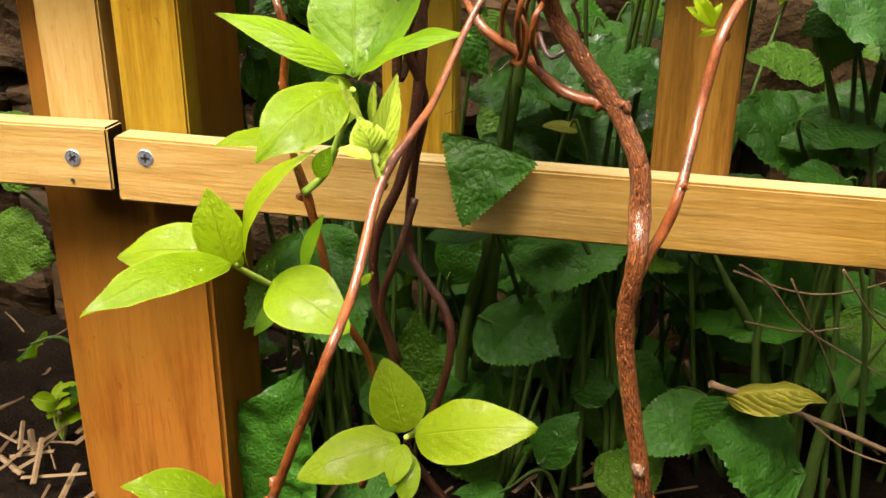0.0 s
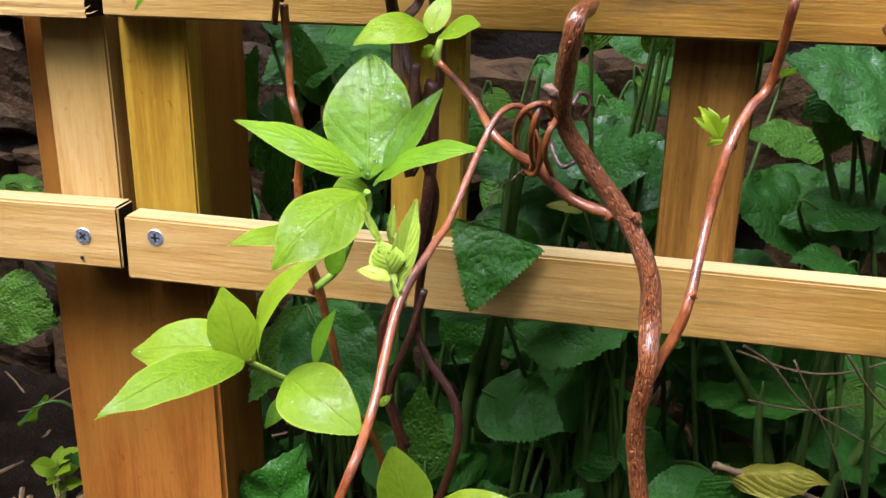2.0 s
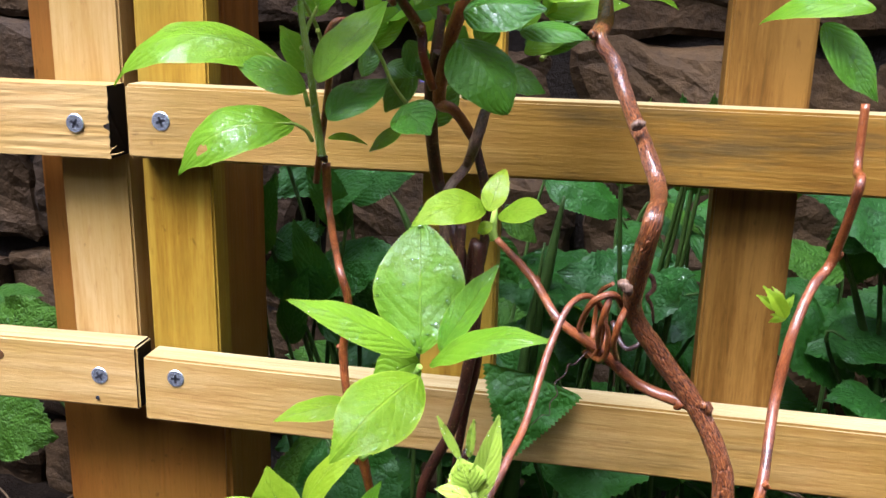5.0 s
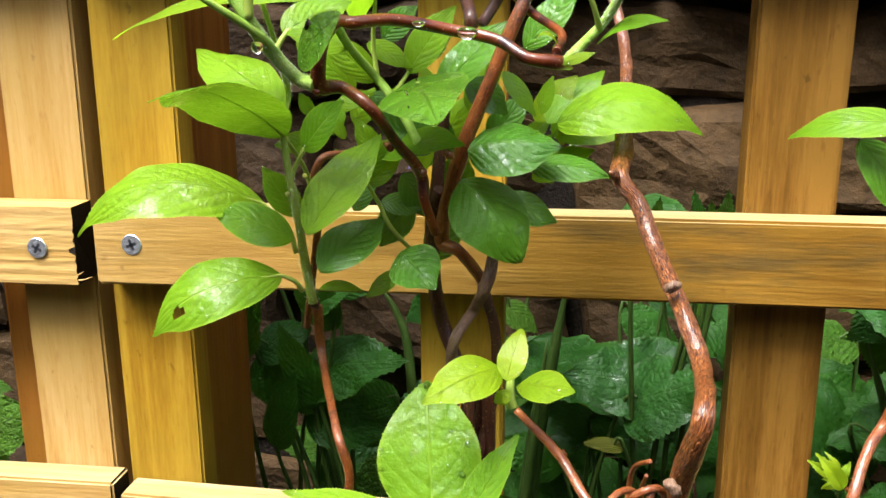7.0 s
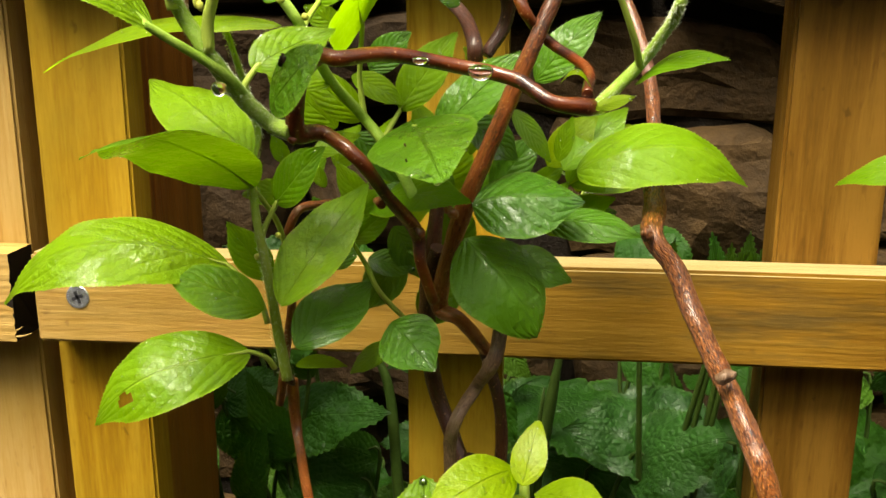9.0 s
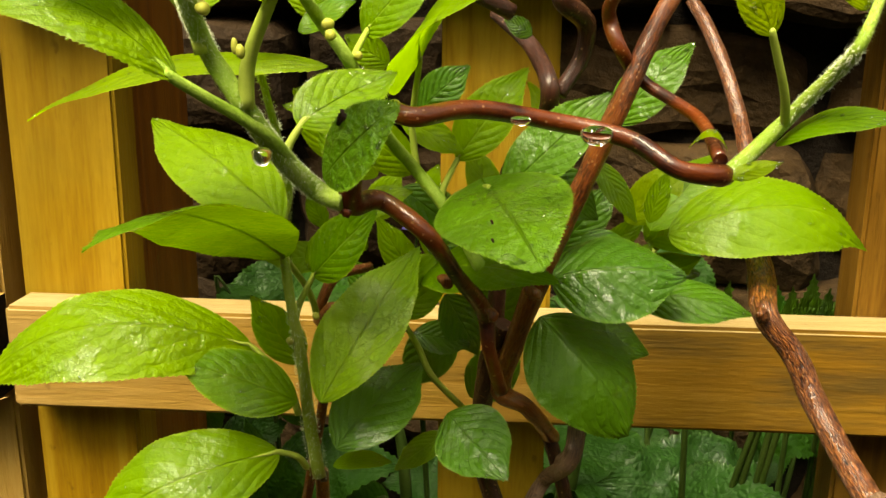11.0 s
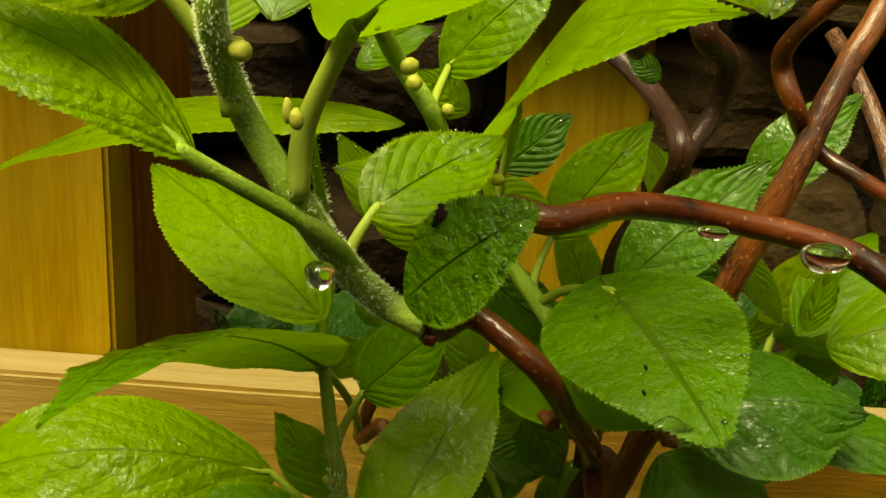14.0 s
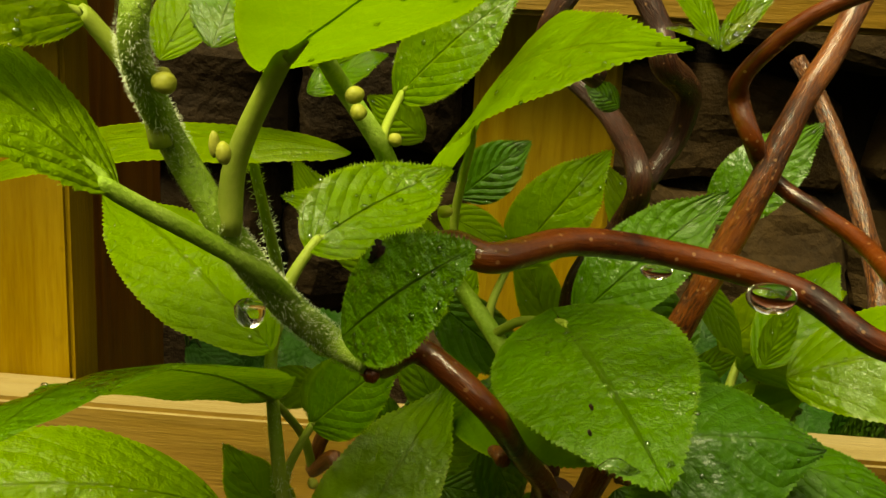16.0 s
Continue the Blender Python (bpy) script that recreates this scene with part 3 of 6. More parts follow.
def blade_bm(base, tip, width, face, bend, fold, teeth=24, curl=0.0, shape=0.8, rows=96, cols=7, blunt=False, ripple=1.0, seed=0, hole=None, notch=0.0, skew=0.0, fringe=False, wedge=False):
    """A leaf blade from its base to its tip. face: where the upper side looks; bend: arch over its length; fold: rise of the halves;
    curl: how far the tip turns down; notch: a heart-shaped base."""
    rnd = random.Random(seed)
    base, tip, face = Vector(base), Vector(tip), Vector(face)
    chord = tip - base
    size = chord.length
    d = chord.normalized()
    n = (face - d * face.dot(d)).normalized()
    s = d.cross(n)
    off = Vector((rnd.random() * 40, rnd.random() * 40, rnd.random() * 40))
    bm = bmesh.new()
    uv = bm.loops.layers.uv.new("UVMap")
    verts = []
    for i in range(rows + 1):
        u = i / rows
        half = math.sin(math.pi * min(1, u) ** shape) ** 0.8 if 0 < u < 1 else 0.0
        if u > 0.74 and not blunt:
            half *= 1 - 0.42 * ((u - 0.74) / 0.26) ** 0.8
        if wedge:
            half = min(1, u / 0.05) * (1 - u) ** 0.9
        half = max(half, 0.012) * width / 2
        arch = bend * size * 4 * u * (1 - u) - curl * size * max(0, u - 0.6) ** 2 * 4
        row = []
        for j in range(-cols, cols + 1):
            v = j / cols
            edge = abs(v) ** 6
            tooth = (i % 2) * (0.00014 + 0.00022 * rnd.random() + 0.0040 * width) * edge * (0.03 < u < 0.97) * teeth / 24
            x = v * half + math.copysign(tooth, v) * (j != 0)
            along = u * size + tooth * 0.7 - notch * width * abs(v) ** 1.5 * max(0, 1 - u * 2.2) + skew * v * half * u
            vein = 0.5 + 0.5 * math.cos(2 * math.pi * 7 * (u - 0.42 * abs(v) ** 1.25))
            lift = arch + fold * abs(v) * half - 0.0075 * width * vein ** 2 * (1 - 0.8 * abs(v)) * ripple * min(1, 8 * abs(v))
            p = d * along + s * x + n * lift
            p += n * noise.noise(p * 75 + off) * 0.06 * width * ripple * (0.3 + abs(v) ** 2)
            p += n * noise.noise(p * 260 + off) * 0.006 * width * ripple
            row.append(bm.verts.new(p))
        verts.append(row)
    for i in range(rows):
        for j in range(2 * cols):
            u, v = (i + 0.5) / rows, (j + 0.5) / cols - 1
            if hole and ((u - hole[0]) / hole[2]) ** 2 + ((v - hole[1]) / hole[3]) ** 2 < 1 + 0.3 * math.sin(9 * math.atan2(v, u)):
                continue
            f = bm.faces.new((verts[i][j], verts[i][j + 1], verts[i + 1][j + 1], verts[i + 1][j]))
            f.smooth = True
            for loop, (a, b) in zip(f.loops, ((i, j), (i, j + 1), (i + 1, j + 1), (i + 1, j))):
                loop[uv].uv = (a / rows, b / (2 * cols))
    if fringe:
        # short stiff hairs along the margin
        for i in range(4, rows - 1):
            for j in (0, 2 * cols):
                for _ in range(1 + i % 2):
                    a = verts[i][j].co.lerp(verts[i + 1][j].co, rnd.random())
                    out = (verts[i][j].co - verts[i][cols].co).normalized()
                    tipp = a + (out + d * rnd.uniform(-0.2, 0.9) + n * rnd.uniform(-0.3, 0.5)) * rnd.uniform(0.0002, 0.0005)
                    f = bm.faces.new((bm.verts.new(a - d * 0.00005), bm.verts.new(a + d * 0.00005), bm.verts.new(tipp)))
                    for loop in f.loops:
                        loop[uv].uv = (i / rows, j / (2 * cols))
    # a thin ridge under the blade for the midrib
    ridge = []
    for i in range(0, rows - 2, 3):
        w = 0.006 * width * (1 - i / rows) + 0.00008
        mid = verts[i][cols].co
        ridge.append([bm.verts.new(mid + s * w - n * 0.0001), bm.verts.new(mid - n * w * 1.3), bm.verts.new(mid - s * w - n * 0.0001)])
    for a, b in zip(ridge, ridge[1:]):
        for k in range(2):
            f = bm.faces.new((a[k], b[k], b[k + 1], a[k + 1]))
            f.smooth = True
            for loop in f.loops:
                loop[uv].uv = (0.5, 0.5)
    return bm


def leaf(plant, base, tip, width, face, bend, fold, mat, foot=None, label="", petiole=0.0008, stalk=None, **shape):
    """A leaf of a plant, with its stalk from foot to base where that can be seen."""
    base, tip = Vector(base), Vector(tip)
    size = (tip - base).length
    bm = blade_bm((0, 0, 0), tip - base, width * size, face, bend, fold, **shape)
    ob = part("leaf", bm, mat, plant, label, Matrix.Translation(base - plant.location))
    if foot is not None:
        foot = Vector(foot)
        d = (tip - base).normalized()
        mid = (foot + base) / 2 - d * (base - foot).length * 0.12
        n = (Vector(face) - d * Vector(face).dot(d)).normalized()
        vein = [base + d * size * u + n * (bend * size * 4 * u * (1 - u) - petiole * k) for u, k in ((0.0, 0.4), (0.04, 0.45), (0.12, 0.3))]
        pts = [p - base for p in [foot, mid] + vein]
        part("petiole", tube_bm(pts, [petiole * k for k in (1.15, 1.0, 0.85, 0.6, 0.15)], 8, 5, 0.04), stalk or SHOOT_PALE, ob)
    return ob


def knob(plant, name, at, r, mat, seed=0, squash=(1, 1, 1), label=""):
    """A rough little swelling: a bud scar, a knot, a cut stub."""
    bm = bmesh.new()
    bmesh.ops.create_icosphere(bm, subdivisions=3, radius=r * 0.92)
    uv = bm.loops.layers.uv.new("UVMap")
    for v in bm.verts:
        v.co += v.co * noise.noise(v.co * (0.9 / r) + Vector((seed * 3.1, 1, 2))) * (0.2 if mat is BUD else 0.75) + v.co * noise.noise(v.co * (2.6 / r) + Vector((seed * 1.7, 5, 8))) * (0.05 if mat is BUD else 0.25)
        v.co = Vector((v.co.x * squash[0], v.co.y * squash[1], v.co.z * squash[2]))
    for f in bm.faces:
        f.smooth = True
        for loop in f.loops:
            loop[uv].uv = (loop.vert.co.x / r * 0.2, loop.vert.co.z)
    return part(name, bm, mat, plant, label, Matrix.Translation(Vector(at) - plant.location))


def hairs(plant, pts, radii, count, length, mat, seed):
    """Fine felt of hairs on a shoot, as one mesh."""
    rnd = random.Random(seed)
    line = catmull(pts, 10)
    rad = spread(radii, len(line))
    bm = bmesh.new()
    for _ in range(count):
        k = rnd.randrange(len(line) - 1)
        p = line[k].lerp(line[k + 1], rnd.random())
        d = (line[k + 1] - line[k]).normalized()
        out = Vector((rnd.gauss(0, 1), rnd.gauss(0, 1), rnd.gauss(0, 1)))
        out = (out - d * out.dot(d)).normalized()
        a = p + out * rad[k] * 0.95
        b = a + (out + d * rnd.uniform(-0.9, 0.9)).normalized() * length * rnd.uniform(0.5, 1.3)
        w = out.cross(d) * length * 0.07
        bm.faces.new((bm.verts.new(a - w), bm.verts.new(a + w), bm.verts.new(b)))
    root = Vector(pts[0])
    for v in bm.verts:
        v.co -= root
    return tagged(part("hairs", bm, mat, plant, "fine pale felt of hairs", Matrix.Translation(root - plant.location)), kind="stuff")


torn_rail(*TORN)


# ---- the climbing vine on the trellis ----
vine = thing("kiwi_vine", "twining red-brown vine with wet fresh green leaves climbing the trellis", "climbing plant", "", (0.012, 0.27, 0.0))
STEM_MAIN = [(0.024, 0.275, 0.228), (0.012, 0.275, 0.290), (0.013, 0.272, 0.322), (0.013, 0.281, 0.337), (0.011, 0.285, 0.353), (0.002, 0.290, 0.370), (-0.010, 0.291, 0.385), (-0.020, 0.289, 0.400), (-0.021, 0.281, 0.413), (-0.018, 0.271, 0.436), (-0.015, 0.298, 0.439), (-0.019, 0.312, 0.450), (-0.026, 0.336, 0.464), (-0.031, 0.345, 0.476), (-0.0370, 0.349, 0.484), (-0.0352, 0.364, 0.4907), (-0.0352, 0.376, 0.5007), (-0.0339, 0.388, 0.5117), (-0.0342, 0.400, 0.5229), (-0.0368, 0.410, 0.5352), (-0.0402, 0.418, 0.5457), (-0.0451, 0.424, 0.5551)]
tube('stem', vine, STEM_MAIN, [0.00319, 0.00319, 0.00334, 0.0038, 0.00327, 0.00334, 0.00319, 0.00289, 0.00334, 0.00274, 0.00274, 0.00274, 0.00281, 0.00281, 0.00342, 0.00258, 0.00228, 0.00213, 0.00205, 0.00198, 0.0019], BARK_OLD, 'thick woody main stem with streaked bark', per=12, sides=20, lumps=0.07)
tube("stem", vine, [(0.034, 0.295, -0.02), (0.030, 0.285, 0.06), (0.024, 0.275, 0.228)], [.0050, .0046, .0042], BARK_OLD)
STEM_SIDE = [(0.013, 0.279, 0.310), (0.017, 0.283, 0.320), (0.022, 0.286, 0.330), (0.026, 0.290, 0.343), (0.031, 0.310, 0.365), (0.036, 0.318, 0.389), (0.043, 0.329, 0.402), (0.050, 0.335, 0.411), (0.053, 0.326, 0.440), (0.058, 0.350, 0.441), (0.059, 0.355, 0.464)]
tube('stem', vine, STEM_SIDE, [0.00211, 0.00191, 0.002, 0.00179, 0.00195, 0.0017, 0.00188, 0.00165, 0.00159, 0.00154], BARK, '', per=10, sides=14)
STEM_TIE = [(0.001, 0.290, 0.370), (-0.016, 0.296, 0.373), (-0.029, 0.297, 0.383), (-0.044, 0.298, 0.393), (-0.054, 0.310, 0.403), (-0.068, 0.314, 0.416)]
tube('stem', vine, STEM_TIE, [0.00229, 0.00192, 0.00197, 0.00159, 0.00152, 0.00116], BARK, '', per=10, sides=14)
STEM_ARCH = [(-0.084, 0.185, 0.276), (-0.066, 0.183, 0.323), (-0.063, 0.202, 0.337), (-0.061, 0.223, 0.359), (-0.055, 0.238, 0.371), (-0.051, 0.249, 0.378), (-0.046, 0.268, 0.394), (-0.041, 0.278, 0.405), (-0.035, 0.284, 0.407), (-0.030, 0.289, 0.400), (-0.030, 0.293, 0.388), (-0.032, 0.296, 0.382)]
tube('stem', vine, STEM_ARCH, [0.00146, 0.00134, 0.0014, 0.00152, 0.00122, 0.00116, 0.00116, 0.00103, 0.00097, 0.00091, 0.00085, 0.00073], BARK, 'thin arching stem that hooks over at its tip', per=10, sides=12)
tube("stem", vine, [(-0.154, 0.265, -0.02), (-0.119, 0.215, 0.10), (-0.084, 0.185, 0.276)], [.00292,.0032, .0030, .0024], BARK)
STEM_LEFT = [(-0.1461, 0.3686, 0.4297), (-0.1439, 0.3662, 0.4093), (-0.130, 0.330, 0.398), (-0.125, 0.326, 0.383), (-0.128, 0.329, 0.362), (-0.124, 0.324, 0.338), (-0.119, 0.324, 0.320), (-0.116, 0.328, 0.300), (-0.110, 0.332, 0.266), (-0.099, 0.345, 0.232), (-0.100, 0.360, 0.184), (-0.111, 0.365, 0.149)]
tube('stem', vine, STEM_LEFT, [0.00198, 0.0016, 0.00152, 0.00152, 0.00175, 0.00152, 0.00213, 0.00167, 0.00167, 0.00182, 0.00198, 0.00213], BARK, '', per=10, sides=12)
STEM_TWIST = [(-0.0973, 0.3583, 0.4770), (-0.1015, 0.3640, 0.4605), (-0.1020, 0.3865, 0.4233), (-0.089, 0.375, 0.392), (-0.087, 0.374, 0.366), (-0.082, 0.370, 0.399), (-0.081, 0.370, 0.370), (-0.084, 0.368, 0.340), (-0.090, 0.366, 0.314), (-0.102, 0.368, 0.285), (-0.103, 0.370, 0.254), (-0.095, 0.372, 0.223), (-0.093, 0.374, 0.179)]
tube('stem', vine, STEM_TWIST, [0.00258, 0.00258, 0.00274, 0.00258, 0.00258, 0.00274, 0.00258, 0.00258, 0.00243, 0.00243, 0.00251, 0.00258, 0.00274], BARK_DARK, 'dark twisted woody stem', per=8)
STEM_TWINE = [(-0.0843, 0.3730, 0.4405), (-0.0788, 0.3715, 0.4191), (-0.080, 0.372, 0.392), (-0.090, 0.364, 0.360), (-0.0879, 0.3654, 0.4072), (-0.087, 0.362, 0.379), (-0.080, 0.372, 0.350), (-0.085, 0.374, 0.320), (-0.089, 0.378, 0.284), (-0.083, 0.375, 0.268), (-0.069, 0.370, 0.250), (-0.066, 0.366, 0.229), (-0.076, 0.368, 0.192), (-0.087, 0.366, 0.175), (-0.064, 0.366, 0.141)]
tube('stem', vine, STEM_TWINE, [0.00198, 0.00198, 0.00213, 0.00213, 0.00213, 0.00213, 0.00213, 0.00205, 0.0019, 0.00198, 0.0022, 0.00198, 0.00205, 0.00205, 0.00205], BARK_DARK, '', per=8)
STEM_CROSS = [(-0.082, 0.362, 0.308), (-0.088, 0.356, 0.285), (-0.096, 0.358, 0.263), (-0.097, 0.360, 0.248), (-0.090, 0.364, 0.225)]
tube('stem', vine, STEM_CROSS, [0.00167, 0.00167, 0.0019, 0.00167, 0.00167], BARK_DARK, '')
STEM_GREY = [(-0.0779, 0.3619, 0.4596), (-0.0801, 0.3482, 0.4471), (-0.0859, 0.3618, 0.4328), (-0.0918, 0.3542, 0.4242), (-0.0939, 0.3591, 0.4110), (-0.092, 0.360, 0.390), (-0.085, 0.366, 0.367)]
tube('stem', vine, STEM_GREY, [0.00182, 0.00228, 0.00198, 0.00205, 0.00198, 0.00198, 0.00182], BARK_GREY, 'older grey-brown crossing stem')
STEM_RISE = [(-0.0833, 0.3736, 0.4396), (-0.0909, 0.3592, 0.4547), (-0.0976, 0.3623, 0.4577), (-0.0944, 0.3548, 0.4741), (-0.0891, 0.3511, 0.4917), (-0.0821, 0.3508, 0.5093), (-0.0726, 0.3512, 0.5321), (-0.0653, 0.3555, 0.5489), (-0.0599, 0.3584, 0.5586), (-0.0559, 0.3617, 0.5670), (-0.0485, 0.3696, 0.5805)]
tube('stem', vine, STEM_RISE, [0.00213, 0.00213, 0.00274, 0.00251, 0.00274, 0.00236, 0.00236, 0.00213, 0.00198, 0.00198, 0.00198], BARK, '', per=10, sides=14)
STEM_ELBOW = [(-0.0975, 0.3468, 0.4641), (-0.1005, 0.3418, 0.4763), (-0.1018, 0.3417, 0.4855), (-0.1073, 0.3275, 0.4979), (-0.1129, 0.3186, 0.5087), (-0.1223, 0.3227, 0.5145), (-0.1274, 0.3165, 0.5153), (-0.1266, 0.3125, 0.5224), (-0.1251, 0.3132, 0.5290), (-0.1188, 0.3050, 0.5341), (-0.1134, 0.3017, 0.5339), (-0.1038, 0.3098, 0.5345), (-0.0892, 0.3177, 0.5316), (-0.0752, 0.3159, 0.5288), (-0.0665, 0.3113, 0.5240), (-0.0583, 0.3135, 0.5227), (-0.0541, 0.3235, 0.5207)]
tube('stem', vine, STEM_ELBOW, [0.00168, 0.00161, 0.0021, 0.00161, 0.00188, 0.00196, 0.00252, 0.0021, 0.00188, 0.00188, 0.00182, 0.00175, 0.00175, 0.00175, 0.00175, 0.00223, 0.00084], BARK_SMOOTH, 'smooth glossy young stem that arches over', per=12, sides=16, lumps=0.03)
STEM_THIN = [(-0.0582, 0.3149, 0.5253), (-0.0573, 0.3427, 0.5299), (-0.0673, 0.3567, 0.5365), (-0.0733, 0.3510, 0.5436), (-0.0757, 0.3530, 0.5495), (-0.0759, 0.3506, 0.5539), (-0.0705, 0.3467, 0.5610), (-0.0646, 0.3440, 0.5653), (-0.0561, 0.3429, 0.5689)]
tube('stem', vine, STEM_THIN, [0.00137, 0.00144, 0.00152, 0.0016, 0.00175, 0.00152, 0.00144, 0.00137, 0.00122], BARK_SMOOTH, '')
STEM_FORK = [(-0.1014, 0.3879, 0.5514), (-0.0922, 0.3794, 0.5431), (-0.0878, 0.3655, 0.5337), (-0.0894, 0.3726, 0.5234), (-0.0967, 0.3695, 0.5130), (-0.0980, 0.3677, 0.4946), (-0.1001, 0.3637, 0.4712)]
tube('stem', vine, STEM_FORK, [0.00198, 0.00205, 0.00228, 0.00228, 0.00228, 0.00228, 0.00228], BARK_DARK, '')
STEM_FORK_B = [(-0.0852, 0.3748, 0.5316), (-0.0799, 0.3770, 0.5405), (-0.0793, 0.3750, 0.5489), (-0.0853, 0.3681, 0.5541), (-0.0864, 0.3702, 0.5597), (-0.0903, 0.3737, 0.5678)]
tube('stem', vine, STEM_FORK_B, [0.00198, 0.00198, 0.00243, 0.00258, 0.00228, 0.00213], BARK_DARK, '')
STEM_FORK_C = [(-0.0973, 0.3606, 0.5513), (-0.1066, 0.3556, 0.5571), (-0.1031, 0.3558, 0.5659), (-0.1020, 0.3617, 0.5715)]
tube('stem', vine, STEM_FORK_C, [0.00198, 0.00182, 0.00198, 0.00182], BARK_DARK, '')
TWIG_LOW = [(-0.1320, 0.3703, 0.4874), (-0.1399, 0.3612, 0.4866), (-0.1438, 0.3598, 0.4760), (-0.1384, 0.3538, 0.4782), (-0.1499, 0.3673, 0.4213)]
tube('stem', vine, TWIG_LOW, [0.00122, 0.00137, 0.00137, 0.00137, 0.00137], BARK, '')
knob(vine, "bud_scar", (0.027, 0.289, 0.344), 0.00168, BARK, 0)
knob(vine, "bud_scar", (-0.024, 0.274, 0.414), 0.00223, BARK_GREY, 1)
knob(vine, "bud_scar", (-0.0395, 0.3445, 0.4860), 0.0019, BARK_OLD, 2)
knob(vine, "bud_scar", (-0.0225, 0.312, 0.458), 0.00211, BARK_GREY, 3)
knob(vine, "bud_scar", (0.005, 0.288, 0.371), 0.00258, BARK_OLD, 4)
knob(vine, "bud_scar", (-0.003, 0.290, 0.370), 0.0019, BARK, 5)
knob(vine, "bud_scar", (0.021, 0.272, 0.242), 0.00236, BARK_GREY, 6)
knob(vine, "bud_scar", (0.038, 0.325, 0.389), 0.00168, BARK, 7)
knob(vine, "bud_scar", (0.0520, 0.3360, 0.4120), 0.00168, BARK, 8)
knob(vine, "bud_scar", (0.018, 0.285, 0.323), 0.00179, BARK, 9)
knob(vine, "bud_scar", (-0.061, 0.226, 0.359), 0.00162, BARK, 10)
knob(vine, "bud_scar", (-0.084, 0.188, 0.281), 0.00168, BARK, 11)
knob(vine, "bud_scar", (-0.064, 0.205, 0.335), 0.00146, BARK, 12)
knob(vine, "bud_scar", (-0.131, 0.334, 0.362), 0.00112, BARK, 13)
knob(vine, "bud_scar", (-0.017, 0.298, 0.372), 0.00157, BARK, 14)
knob(vine, "bud_scar", (-0.046, 0.307, 0.390), 0.00134, BARK, 15)
knob(vine, "bud_scar", (-0.034, 0.300, 0.381), 0.00157, BARK, 16)
knob(vine, "bud_scar", (-0.0530, 0.3120, 0.4030), 0.00134, BARK, 17)
knob(vine, "bud_scar", (-0.1101, 0.3311, 0.4955), 0.00146, BARK, 18)
knob(vine, "bud_scar", (-0.0998, 0.3361, 0.4869), 0.00168, BARK, 19)
knob(vine, "bud_scar", (-0.1283, 0.3146, 0.5142), 0.00134, BARK_SMOOTH, 20)
knob(vine, "bud_scar", (-0.0577, 0.3179, 0.5226), 0.0019, BARK, 21)
knob(vine, "bud_scar", (-0.0821, 0.3517, 0.4441), 0.0019, BARK_GREY, 22)
knob(vine, "bud_scar", (-0.0916, 0.3335, 0.4932), 0.0019, BARK, 23)
knob(vine, "bud_scar", (-0.070, 0.372, 0.249), 0.00168, BARK_DARK, 24)
knob(vine, "bud_scar", (-0.1438, 0.3595, 0.4328), 0.00168, BARK_DARK, 25)
knob(vine, "bud_scar", (-0.122, 0.325, 0.318), 0.00179, BARK, 26)
tube("tendril", vine, [(-0.023, 0.293, 0.400), (-0.0270, 0.2840, 0.4080), (-0.0330, 0.2830, 0.4060), (-0.036, 0.287, 0.399), (-0.037, 0.300, 0.389), (-0.033, 0.312, 0.381), (-0.032, 0.318, 0.388), (-0.031, 0.313, 0.399), (-0.0270, 0.3060, 0.4050)], [0.0011, 0.0011, 0.0010, 0.0007], BARK, 'dark red coiled tendril', sides=8, per=5)
tube("tendril", vine, [(-0.0280, 0.2840, 0.4080), (-0.0300, 0.2820, 0.4020), (-0.031, 0.286, 0.393), (-0.030, 0.298, 0.384), (-0.028, 0.313, 0.380), (-0.028, 0.318, 0.388), (-0.027, 0.314, 0.396)], [0.0010, 0.0010, 0.0009, 0.0006], BARK, '', sides=8, per=5)
tube("tendril", vine, [(-0.0230, 0.2860, 0.4030), (-0.025, 0.282, 0.399), (-0.026, 0.285, 0.391), (-0.024, 0.298, 0.381), (-0.024, 0.303, 0.380)], [0.0011, 0.0011, 0.0010, 0.0007], BARK, '', sides=8, per=5)
tube("tendril", vine, [(-0.0190, 0.3050, 0.4040), (-0.0170, 0.3080, 0.4080), (-0.0140, 0.3100, 0.4070), (-0.0130, 0.3100, 0.4030), (-0.015, 0.310, 0.400), (-0.013, 0.311, 0.396), (-0.012, 0.312, 0.390)], [0.0009, 0.0009, 0.0008, 0.0005], BARK_DARK, '', sides=8, per=5)
tube("tendril", vine, [(-0.026, 0.310, 0.390), (-0.024, 0.306, 0.386), (-0.021, 0.303, 0.383), (-0.017, 0.303, 0.385), (-0.016, 0.306, 0.388)], [0.0009, 0.0009, 0.0008, 0.0005], BARK_DARK, '', sides=8, per=5)
tube("tendril", vine, [(-0.034, 0.300, 0.382), (-0.030, 0.293, 0.382), (-0.028, 0.288, 0.387), (-0.028, 0.286, 0.395), (-0.030, 0.287, 0.399)], [0.0010, 0.0010, 0.0009, 0.0006], BARK, '', sides=8, per=5)
tube("tendril", vine, [(-0.050, 0.262, 0.371), (-0.047, 0.270, 0.371), (-0.045, 0.275, 0.369), (-0.045, 0.280, 0.371), (-0.043, 0.285, 0.372), (-0.044, 0.287, 0.375), (-0.041, 0.290, 0.377), (-0.040, 0.292, 0.380), (-0.038, 0.295, 0.379), (-0.034, 0.298, 0.383)], [.00012, .0002, .00022, .0003], BARK_DARK, "withered thread-like tendril", sides=6)
